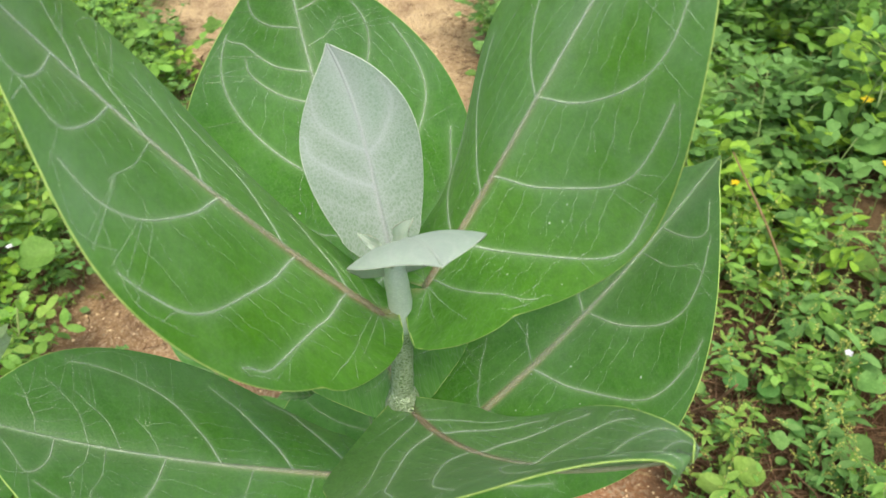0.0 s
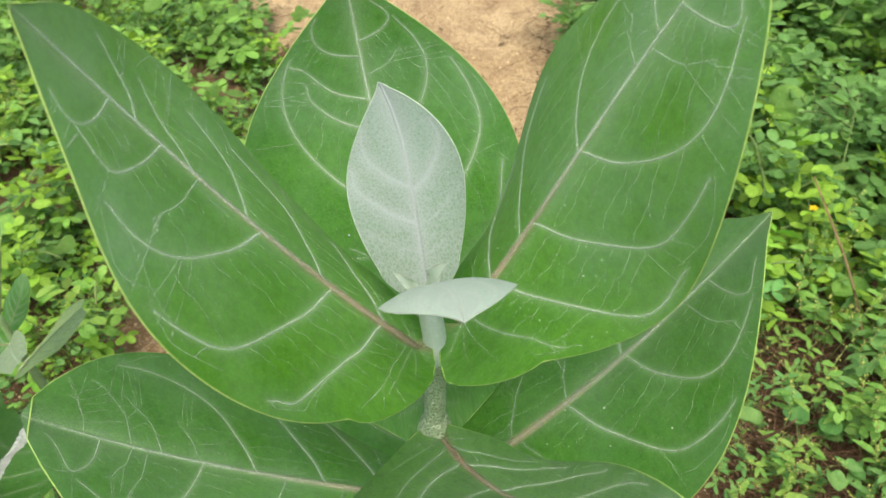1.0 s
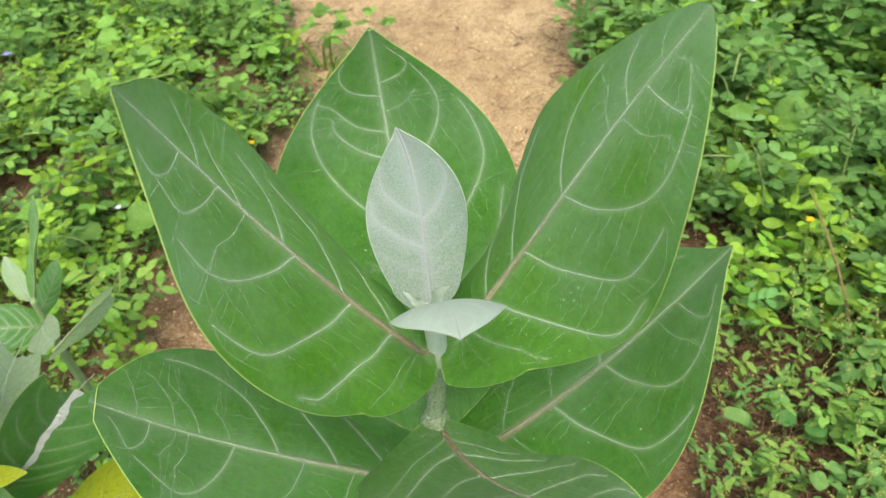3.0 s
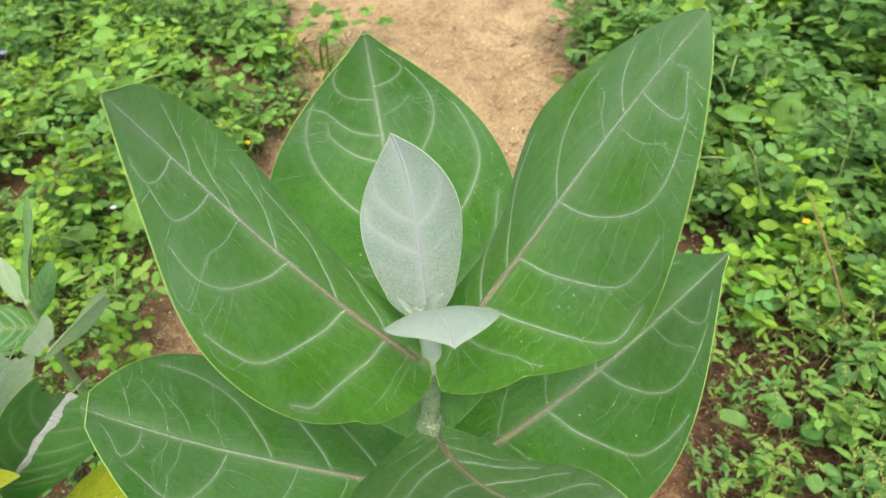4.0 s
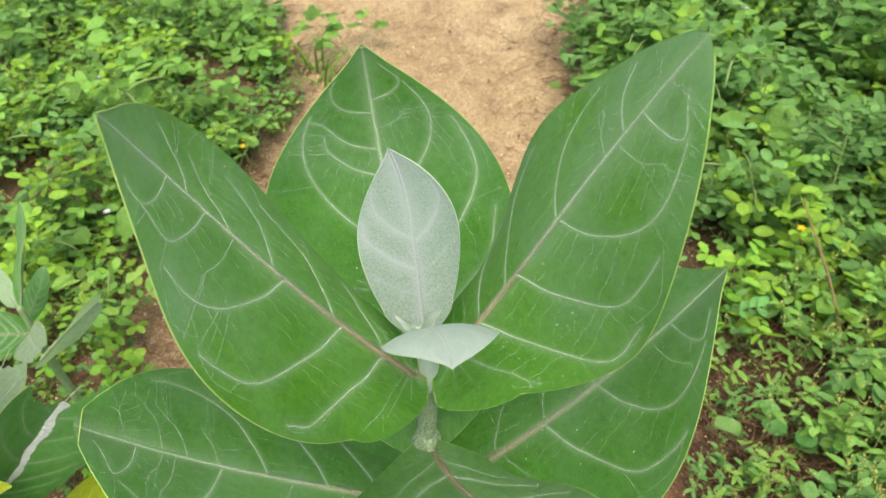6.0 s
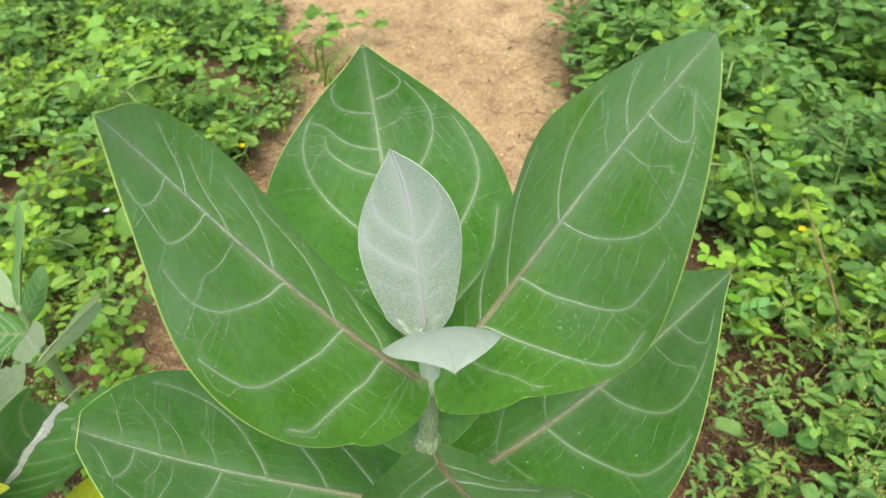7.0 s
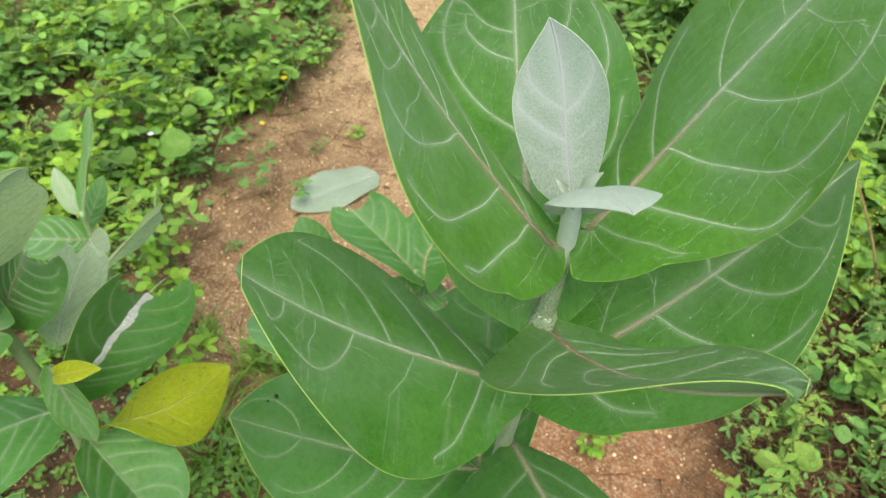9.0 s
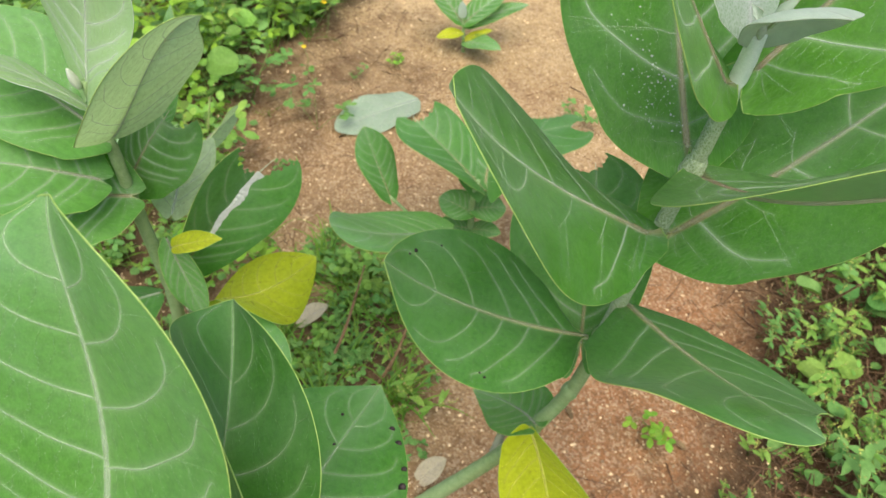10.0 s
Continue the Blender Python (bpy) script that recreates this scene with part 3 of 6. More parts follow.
    part("midrib", mesh_from("midrib", v0, f0), rib_mat, ob)
    return ob


def flecks(name, leaf, spots, material, parent, label, lift=0.0012, toward=(0.1, -0.55, 0.82), flat=0.4):
    """Small flat crumbs or blemishes lying on a leaf, at (u, v, radius)."""
    sp = np.array(spots, float)
    pp, _ = blade(leaf["rib"], leaf["face"], leaf["twist"], leaf["half"], leaf["shape"], leaf["fold"], leaf["cup"], sp[:, 0], sp[:, 1])
    up = np.array(toward) / np.linalg.norm(toward)
    s1 = np.cross(up, (0, 1, 0.3))
    s1 /= np.linalg.norm(s1)
    s2 = np.cross(up, s1)
    rr = np.random.RandomState(len(spots))
    verts, faces = [], []
    for p, r in zip(pp, sp[:, 2]):
        o = len(verts)
        p = p + up * lift
        verts.append(p + up * r * flat * 0.5)
        for k in range(7):
            a = k * 2 * math.pi / 7
            verts.append(p + (s1 * math.cos(a) + s2 * math.sin(a)) * r * rr.uniform(0.6, 1.25))
        verts.append(p - up * r * flat * 0.5)
        faces += [(o, o + 1 + k, o + 1 + (k + 1) % 7) for k in range(7)] + [(o + 8, o + 1 + (k + 1) % 7, o + 1 + k) for k in range(7)]
    return part(name, mesh_from(name, verts, faces), material, parent, label)


def stem_part(name, points, radii, n, parent, material, seed=0, label="", lumps=0.16):
    line = smooth_line(points, n)
    rad = np.interp(np.linspace(0, 1, n), np.linspace(0, 1, len(radii)), radii)
    v0, f0 = tube(line, rad, 14, lumps, seed)
    return part(name, mesh_from(name, v0, f0), material, parent, label)


def thing(name, at, label, category, group=""):
    ob = new(name)
    ob.location = at
    ob.empty_display_size = 0.02
    bpy.context.view_layer.update()
    return tagged(ob, label, category, group)


def settle(ob):
    """Keeps parts built in world places where they are, under a thing that stands at its base."""
    back = Matrix.Translation(-Vector(ob.location))
    for child in ob.children:
        child.matrix_parent_inverse = back


# ---------------------------------------------------------------- ground
def inside_left(x, y):
    return x < np.interp(y, [-1, 0.3, 0.55, 0.75, 1.05, 1.3, 1.5, 1.7, 1.9, 2.1, 2.4, 4], [-0.1, -0.2, -0.46, -0.60, -0.62, -0.57, -0.53, -0.62, -0.80, -0.93, -1.08, -1.5])


def inside_right(x, y):
    return x > np.interp(y, [-1, 0.3, 0.5, 0.7, 0.8, 1.1, 1.5, 1.9, 2.1, 4], [0.20, 0.22, 0.28, 0.36, 0.34, 0.27, 0.07, 0.04, 0.11, 0.35])


def weedy(x, y):
    wob = 0.06 * math.sin(7 * x + 3 * y) + 0.05 * math.sin(13 * y - 5 * x)
    return bool(inside_left(x + wob, y) or inside_right(x + wob, y))


def ground_height(x, y):
    return 0.012 * noise.noise((x * 2.2, y * 2.2, 0.3)) + 0.004 * noise.noise((x * 11, y * 11, 2.0)) + 0.0016 * noise.noise((x * 45, y * 45, 5.0))


def ground_mesh():
    xs = np.r_[[-300, -80, -25, -9, -5], np.arange(-3.2, 2.61, 0.026), [5, 9, 25, 80, 300]]
    ys = np.r_[[-300, -80, -25, -9, -4], np.arange(-1.4, 4.2, 0.026), [6, 10, 25, 80, 300]]
    verts = [(x, y, ground_height(x, y) if abs(x) < 4 and abs(y) < 5 else 0.0) for x in xs for y in ys]
    n = len(ys)
    faces = [(i * n + j, (i + 1) * n + j, (i + 1) * n + j + 1, i * n + j + 1) for i in range(len(xs) - 1) for j in range(n - 1)]
    me = mesh_from("ground", verts, faces)
    # how far each place lies in the growth (humus and litter, with shade between weeds painted in), and in the reddish
    # earth by the plants
    tone = np.zeros((len(verts), 4), np.float32)
    for k, (x, y, z) in enumerate(verts):
        if abs(x) > 60 or abs(y) > 60:
            tone[k] = (1, 0, 0, 1)
            continue
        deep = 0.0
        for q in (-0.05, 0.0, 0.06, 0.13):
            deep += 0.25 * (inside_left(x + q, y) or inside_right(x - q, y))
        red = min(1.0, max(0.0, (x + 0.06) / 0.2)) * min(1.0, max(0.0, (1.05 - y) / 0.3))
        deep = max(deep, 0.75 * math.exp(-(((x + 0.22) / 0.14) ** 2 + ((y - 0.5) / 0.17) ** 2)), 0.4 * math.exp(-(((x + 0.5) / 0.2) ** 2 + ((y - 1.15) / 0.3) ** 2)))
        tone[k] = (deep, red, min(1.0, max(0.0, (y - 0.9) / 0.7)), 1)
    at = me.color_attributes.new("soil", "FLOAT_COLOR", "POINT")
    at.data.foreach_set("color", tone.ravel())
    return me


def soil_material():
    """Tan sand over red-brown earth, with grit, clods, darker damp patches, and humus darkened further for shade under
    the weeds.
    """
    m, n, l = nodes_of("sandy soil")
    co = n.new("ShaderNodeTexCoord")
    p0 = co.outputs["Object"]
    big = noise_of(n, l, p0, 1.7, 4)
    mid = noise_of(n, l, p0, 11, 6, 0.7)
    clod = noise_of(n, l, p0, 55, 5, 0.75)
    fine = noise_of(n, l, p0, 260, 4, 0.8)
    soil = n.new("ShaderNodeAttribute")
    soil.attribute_name = "soil"
    zone = n.new("ShaderNodeSeparateColor")
    l.new(soil.outputs["Color"], zone.inputs[0])
    near = mixc(n, l, ramp_fac(n, l, big, 0.38, 0.62), (0.28, 0.170, 0.077), (0.41, 0.275, 0.138))
    pale = mixc(n, l, ramp_fac(n, l, big, 0.38, 0.62), (0.44, 0.305, 0.140), (0.61, 0.455, 0.235))
    col = mixc(n, l, zone.outputs[2], near, pale)
    col = mixc(n, l, zone.outputs[1], col, (0.34, 0.160, 0.068))
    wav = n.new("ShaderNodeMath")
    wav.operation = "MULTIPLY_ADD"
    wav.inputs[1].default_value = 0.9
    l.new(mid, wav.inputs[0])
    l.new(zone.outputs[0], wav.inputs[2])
    col = mixc(n, l, ramp_fac(n, l, mid, 0.48, 0.68, 0, 0.7), col, (0.21, 0.120, 0.055))
    col = mixc(n, l, ramp_fac(n, l, clod, 0.52, 0.72, 0, 0.5), col, (0.60, 0.43, 0.24))
    col = mixc(n, l, ramp_fac(n, l, clod, 0.30, 0.44, 0.7, 0), col, (0.17, 0.095, 0.048))
    col = mixc(n, l, ramp_fac(n, l, fine, 0.54, 0.70, 0, 0.45), col, (0.66, 0.49, 0.30))
    col = mixc(n, l, ramp_fac(n, l, fine, 0.30, 0.44, 0.7, 0), col, (0.15, 0.08, 0.04))
    cell = n.new("ShaderNodeTexVoronoi")
    cell.inputs["Scale"].default_value = 300
    l.new(p0, cell.inputs["Vector"])
    one = n.new("ShaderNodeSeparateColor")
    l.new(cell.outputs["Color"], one.inputs[0])
    col = mixc(n, l, ramp_fac(n, l, one.outputs[0], 0.6, 0.85, 0, 0.4), col, (0.64, 0.49, 0.31))
    col = mixc(n, l, ramp_fac(n, l, one.outputs[1], 0.7, 0.85, 0, 0.6), col, (0.19, 0.105, 0.048))
    # humus brown, taken darker to put the weeds' gap shade into the colour
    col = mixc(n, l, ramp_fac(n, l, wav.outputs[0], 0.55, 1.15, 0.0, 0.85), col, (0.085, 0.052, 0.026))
    hh = n.new("ShaderNodeMath")
    hh.operation = "ADD"
    l.new(mul(n, l, one.outputs[2], 0.35), hh.inputs[0])
    l.new(mul(n, l, clod, 0.65), hh.inputs[1])
    bp = n.new("ShaderNodeBump")
    bp.inputs["Strength"].default_value, bp.inputs["Distance"].default_value = 1.0, 0.012
    l.new(hh.outputs[0], bp.inputs["Height"])
    p = n.new("ShaderNodeBsdfPrincipled")
    l.new(col, p.inputs["Base Color"])
    p.inputs["Roughness"].default_value = 0.95
    p.inputs["Specular IOR Level"].default_value = 0.15
    l.new(bp.outputs[0], p.inputs["Normal"])
    out = n.new("ShaderNodeOutputMaterial")
    l.new(p.outputs[0], out.inputs[0])
    return m


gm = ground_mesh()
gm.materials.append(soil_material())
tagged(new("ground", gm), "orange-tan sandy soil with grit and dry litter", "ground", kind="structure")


# ---------------------------------------------------------------- the main milkweed
main = thing("milkweed_plant", (-0.061, 0.312, 0.0), "large-leaved green milkweed with pale downy young leaves, rooted in sand", "plant", "milkweeds")
STEM = [(-0.072, 0.305, -0.02), (0.029, 0.321, 0.16), (0.066, 0.312, 0.27), (0.093, 0.308, 0.37), (0.103, 0.302, 0.47), (0.114, 0.288, 0.60), (0.121, 0.284, 0.67), (0.125, 0.2795, 0.722)]
stem_part("stem", STEM[4:], [0.006, 0.0056, 0.0053, 0.0050], 60, main, stem_mat, 3, lumps=0.08)
stem_part("woody_stem", STEM[:5], [0.0095, 0.0086, 0.0075, 0.0067, 0.006], 60, main, green_stem, 3, "greyish woody lower stem", lumps=0.12)
for k, at in enumerate(((0.029, 0.321, 0.16), (0.066, 0.312, 0.27), (0.0895, 0.3085, 0.355), (0.1015, 0.3027, 0.455), (0.1118, 0.2915, 0.575), (0.1205, 0.2843, 0.663))):
    # swollen joints, ringed by the scars of leaf pairs
    way = np.array((0.12, -0.08, 1.0))
    stem_part("node", [np.array(at) + way * 0.011 * q for q in (-1, -0.5, 0, 0.5, 1)], [0.0058, 0.0078, 0.0086, 0.0076, 0.0056], 10, main, green_stem if k < 4 else stem_mat, k, lumps=0.14)
stem_part("shoot", [(0.125, 0.2795, 0.722), (0.1258, 0.278, 0.738), (0.1262, 0.274, 0.754), (0.126, 0.271, 0.770)], [0.0052, 0.0052, 0.005, 0.0046], 24, main, shoot_mat, 4, "pale downy top of the stem", 0.03)
calotropis_leaf(main, waxy_top, None, rib=((0.1196, 0.2735, 0.7343), (0.0746, 0.2439, 0.8105), (0.0373, 0.2436, 0.8665), (0.041, 0.2158, 0.9087)), face=(0.148, -0.92, 0.362), twist=(-1.442, -0.189, 0.232), half=(0.0651, 0.0433), shape=(0.683, 0.941, 0.187), fold=(0.058, 0.41, 0.013, 0.336), cup=(-0.234, -0.255), clasp=0.0066, ear=-0.729, basal=1.03, fine=1.05, seed=1, veins=(((0.02, 0.12, 0.82), (0.09, 0.24, 0.85, 0.3, 0.93), (0.21, 0.4, 0.79, 0.55, 0.91), (0.38, 0.57, 0.64, 0.72, 0.78), (0.53, 0.61, 0.54), (0.62, 0.73, 0.57, 0.83, 0.61), (0.75, 0.83, 0.61, 0.9, 0.72)), ((0.04, 0.14, 0.7), (0.08, 0.17, 0.71, 0.2, 0.88), (0.23, 0.33, 0.61, 0.47, 0.71), (0.41, 0.48, 0.47, 0.58, 0.66), (0.54, 0.64, 0.26, 0.7, 0.53), (0.68, 0.75, 0.4, 0.81, 0.71))))
calotropis_leaf(main, waxy_top, None, rib=((0.1345, 0.2888, 0.7369), (0.1734, 0.3049, 0.8013), (0.1739, 0.2985, 0.8203), (0.2217, 0.2955, 0.9154)), face=(-0.525, -0.403, 0.75), twist=(-0.105, -0.101, 0.749), half=(0.0592, 0.0629), shape=(0.569, 0.565, 0.345), fold=(-0.107, 0.351, -0.115, 0.341), cup=(-0.334, -0.339), clasp=0.013, ear=-0.70, basal=0.523, fine=1.05, seed=2, veins=(((0.05, 0.12, 0.7), (0.12, 0.19, 0.89, 0.3, 0.93), (0.26, 0.39, 0.74, 0.53, 0.85), (0.56, 0.69, 0.53, 0.81, 0.81), (0.77, 0.81, 0.46), (0.83, 0.88, 0.64, 0.9, 0.78), (0.92, 0.94, 0.42)), ((0.02, 0.15, 0.75, 0.2, 0.93), (0.12, 0.38, 0.9, 0.58, 0.93), (0.33, 0.58, 0.74, 0.76, 0.84), (0.57, 0.81, 0.69, 0.93, 0.72), (0.81, 0.88, 0.6), (0.88, 0.92, 0.65, 0.96, 0.44), (0.94, 0.96, 0.4))), blunt=(-0.006, 0.003))
calotropis_leaf(main, green_top, None, rib=((0.1148, 0.296, 0.6692), (0.0865, 0.3599, 0.7225), (0.0658, 0.3923, 0.7843), (0.0664, 0.3805, 0.8499)), face=(0.747, -0.369, 0.554), twist=(0.648, 0.053, 0.323), half=(0.0731, 0.0705), shape=(0.693, 0.883, 0.329), fold=(0.124, 0.55, 0.125, 0.57), cup=(-0.182, -0.182), clasp=0.004, ear=0.33, fine=1.05, seed=3, veins=(((0.05, 0.14, 0.72, 0.24, 0.86), (0.17, 0.36, 0.72, 0.5, 0.86), (0.29, 0.34, 0.35), (0.41, 0.69, 0.7, 0.84, 0.9), (0.61, 0.72, 0.5, 0.77, 0.59), (0.69, 0.79, 0.57, 0.83, 0.86), (0.8, 0.89, 0.75, 0.93, 0.9)), ((0.05, 0.15, 0.72, 0.24, 0.86), (0.17, 0.34, 0.72, 0.48, 0.86), (0.28, 0.58, 0.78, 0.77, 0.89), (0.55, 0.79, 0.68, 0.9, 0.74), (0.75, 0.82, 0.49), (0.84, 0.91, 0.69, 0.96, 0.54))))
calotropis_leaf(main, curl_top, under_pale, rib=((0.1243, 0.2822, 0.6613), (0.1732, 0.2046, 0.6986), (0.2355, 0.1883, 0.7834), (0.2296, 0.1884, 0.7685)), face=(-0.862, 0.429, 0.271), twist=(0.439, -0.368, -0.325), half=(0.0230, 0.0630), shape=(0.405, 0.901, 0.076), fold=(1.046, 1.77, 0.563, 0.526), cup=(-0.502, -0.623), fine=0.9, clasp=0.008, ear=0.33, seed=4)
calotropis_leaf(main, green_top, None, rib=((0.1063, 0.2738, 0.6101), (0.0791, 0.2632, 0.6315), (0.0176, 0.2378, 0.6622), (-0.0165, 0.2005, 0.7468)), face=(0.784, -0.158, 0.601), twist=(-0.374, 0.016, 0.428), half=(0.0726, 0.0581), shape=(0.654, 0.552, 0.271), fold=(-0.009, 0.797, -0.013, 0.818), cup=(-0.271, -0.274), clasp=0.01, ear=0.33, fine=1.05, seed=5, veins=(((0.05, 0.14, 0.7), (0.15, 0.26, 0.7, 0.36, 0.85), (0.28, 0.34, 0.39), (0.46, 0.57, 0.47), (0.67, 0.82, 0.62, 0.93, 0.61), (0.79, 0.85, 0.53), (0.82, 0.88, 0.4), (0.88, 0.94, 0.56, 0.97, 0.23)), ((0.05, 0.14, 0.7), (0.11, 0.28, 0.9, 0.37, 0.93), (0.34, 0.47, 0.62, 0.54, 0.79), (0.54, 0.68, 0.59, 0.87, 0.86), (0.68, 0.74, 0.33), (0.76, 0.86, 0.51), (0.82, 0.92, 0.71), (0.91, 0.95, 0.55))))
calotropis_leaf(main, green_top, None, rib=((0.1252, 0.3005, 0.5914), (0.1945, 0.3184, 0.6649), (0.2289, 0.3285, 0.7213), (0.2605, 0.3518, 0.7637)), face=(-0.796, -0.267, 0.543), twist=(-0.353, 1.029, 0.481), half=(0.0735, 0.0715), shape=(0.615, 0.759, 0.344), fold=(0.111, -0.248, 0.111, 0.157), cup=(-0.191, -0.192), clasp=0.01, ear=0.33, fine=1.05, seed=6, veins=(((0.05, 0.13, 0.7), (0.16, 0.29, 0.4), (0.33, 0.38, 0.24), (0.5, 0.66, 0.6, 0.78, 0.75), (0.68, 0.8, 0.6, 0.88, 0.7)), ((0.06, 0.14, 0.7, 0.22, 0.85), (0.18, 0.23, 0.36), (0.32, 0.51, 0.74, 0.69, 0.93), (0.51, 0.7, 0.68, 0.86, 0.82), (0.71, 0.8, 0.71), (0.79, 0.86, 0.72, 0.92, 0.66))))
calotropis_leaf(main, green_old, None, rib=((0.0906, 0.3003, 0.4528), (0.0198, 0.273, 0.4732), (-0.0342, 0.2518, 0.5159), (-0.0575, 0.2151, 0.5848)), face=(0.562, 0.215, 0.799), twist=(0.364, 0.456, -1.281), half=(0.0623, 0.0648), shape=(0.593, 0.805, -0.068), fold=(0.091, -0.276, 0.094, -0.096), cup=(-0.206, -0.201), fine=0.95, starts=((0.1, 0.24, 0.36, 0.48, 0.7), (0.08, 0.19, 0.32, 0.5, 0.7)), seed=7)
calotropis_leaf(main, green_old, None, rib=((0.1115, 0.2989, 0.5078), (0.1719, 0.1929, 0.5685), (0.1835, 0.1474, 0.6304), (0.2101, 0.1429, 0.6223)), face=(0.095, 0.027, 0.995), twist=(0.108, 0.536, 0.255), half=(0.0525, 0.0750), shape=(0.607, 0.756, 0.065), fold=(0.058, 0.103, 0.057, 0.312), cup=(-0.225, -0.228), fine=0.95, starts=((0.06, 0.18, 0.34, 0.55, 0.75), (0.1, 0.21, 0.36, 0.57, 0.76)), seed=8)
calotropis_leaf(main, green_old, None, rib=((0.0873, 0.3111, 0.4274), (0.0756, 0.36, 0.4753), (0.0748, 0.3952, 0.5201), (0.0585, 0.4095, 0.556)), face=(0.053, -0.724, 0.687), twist=(6.568, -0.098, -0.301), half=(0.0712, 0.0588), shape=(0.565, 0.587, 0.5), fold=(0.301, -0.003, 0.294, -0.116), cup=(-0.078, -0.042), seed=9, fine=1.1, bite=((0.98, -0.1, 0.016), (0.86, -0.75, 0.012)))
calotropis_leaf(main, young_top, None, rib=((0.1253, 0.2766, 0.7594), (0.1131, 0.303, 0.789), (0.1095, 0.3182, 0.8091), (0.0978, 0.3225, 0.8321)), face=(-0.269, -0.859, 0.436), twist=(-0.641, 0.388, 0.757), half=(0.0261, 0.0222), shape=(0.732, 0.889, 0.169), fold=(0.148, 0.139, 0.151, 0.29), cup=(-0.167, -0.162), ear=0.05, seed=10, fine=0.8, rosy=0.3, rim=pale_rim, label="pale downy young leaf", veins=(((0.18, 0.29, 0.85), (0.3, 0.47, 0.82, 0.59, 0.93), (0.46, 0.66, 0.72, 0.81, 0.93), (0.74, 0.89, 0.39)), ((0.17, 0.23, 0.64), (0.28, 0.44, 0.9), (0.44, 0.66, 0.76, 0.76, 0.84), (0.71, 0.79, 0.57))), spread=0.0034)
calotropis_leaf(main, yellow_top, None, rib=((0.0625, 0.2973, 0.292), (0.0892, 0.2847, 0.2355), (0.1027, 0.2681, 0.1884), (0.1193, 0.2554, 0.1471)), face=(-0.688, -0.713, 0.136), twist=(0.832, 0.641, -0.639), half=(0.0500, 0.0499), shape=(0.602, 0.632, 0.195), fold=(0.363, -0.398, 0.387, -0.147), cup=(-0.025, -0.003), seed=13, fine=0.6, label="yellowed old leaf hanging from the stem")
calotropis_leaf(main, light_top, None, rib=((0.0668, 0.3021, 0.2915), (0.0527, 0.3299, 0.2677), (0.0287, 0.3531, 0.2412), (-0.0095, 0.3716, 0.2129)), face=(0.394, 0.122, 0.911), twist=(0.948, -0.063, 0.038), half=(0.0354, 0.0359), shape=(0.517, 0.879, 0.5), fold=(0.169, -0.045, 0.171, -0.07), cup=(-0.153, -0.152), seed=14, fine=0.6)
settle(main)

# ---------------------------------------------------------------- the milkweed beside it
second = thing("milkweed_plant", (-0.345, 0.31, 0.0), "green milkweed with torn and yellowing lower leaves", "plant", "milkweeds")
stem_part("stem", [(-0.345, 0.31, -0.02), (-0.335, 0.305, 0.2), (-0.31, 0.29, 0.36), (-0.305, 0.275, 0.5), (-0.303, 0.268, 0.59), (-0.306, 0.267, 0.635)], [0.008, 0.0075, 0.0065, 0.0055, 0.0046, 0.003], 70, second, green_stem, 5)
calotropis_leaf(second, soft_top, None, rib=((-0.3051, 0.2651, 0.6248), (-0.3013, 0.2832, 0.6757), (-0.2881, 0.2812, 0.7181), (-0.2652, 0.2671, 0.7641)), face=(-0.008, -0.851, 0.525), twist=(0.008, -1.022, 0.556), half=(0.0415, 0.0412), shape=(0.597, 0.736, 0.294), fold=(0.17, 0.069, 0.167, -0.336), cup=(-0.152, -0.159), rosy=0.15, seed=21, fine=0.7, rim=pale_rim, label="pale green young leaf")
calotropis_leaf(second, green_under, None, rib=((-0.291, 0.2598, 0.5921), (-0.2478, 0.2504, 0.6477), (-0.2312, 0.2588, 0.7), (-0.2032, 0.2722, 0.7069)), face=(0.532, -0.843, -0.082), twist=(-0.725, 0.059, 1.069), half=(0.0486, 0.0469), shape=(0.536, 0.848, 0.178), fold=(0.191, 0.107, 0.186, 0.13), cup=(-0.139, -0.142), rosy=0.15, seed=22, fine=0.8, label="leaf showing its grey-green underside")
calotropis_leaf(second, green_top, None, rib=((-0.3139, 0.2914, 0.5187), (-0.2979, 0.3011, 0.5533), (-0.2753, 0.302, 0.5814), (-0.2562, 0.2893, 0.6069)), face=(0.339, -0.936, 0.091), twist=(0.789, -0.299, -2.074), half=(0.0414, 0.0431), shape=(0.475, 0.553, 0.549), fold=(-0.158, -0.251, -0.157, -0.368), cup=(-0.366, -0.366), seed=23, fine=0.8, bite=((0.95, 0.0, 0.02),))
calotropis_leaf(second, green_old, None, rib=((-0.3011, 0.2978, 0.4002), (-0.2668, 0.3161, 0.43), (-0.2579, 0.3453, 0.4729), (-0.2136, 0.3852, 0.501)), face=(0.53, -0.779, 0.334), twist=(-0.374, 0.361, -0.615), half=(0.0506, 0.0498), shape=(0.573, 0.311, 0.494), fold=(0.365, -0.305, 0.367, -0.166), cup=(-0.026, -0.016), seed=26, fine=1.0, bite=((0.98, -0.35, 0.03), (0.86, -0.05, 0.01)), label="torn leaf with a whitish scar along its midrib")
calotropis_leaf(second, yellow_top, None, rib=((-0.2551, 0.2923, 0.3744), (-0.2368, 0.3189, 0.349), (-0.2214, 0.3613, 0.3345), (-0.2144, 0.4168, 0.3178)), face=(0.426, 0.329, 0.843), twist=(0.002, -1.269, 1.537), half=(0.0438, 0.0447), shape=(0.541, 0.725, 0.37), fold=(-0.097, 0.335, -0.097, -0.161), cup=(-0.326, -0.326), seed=27, fine=0.7, label="yellow old leaf")
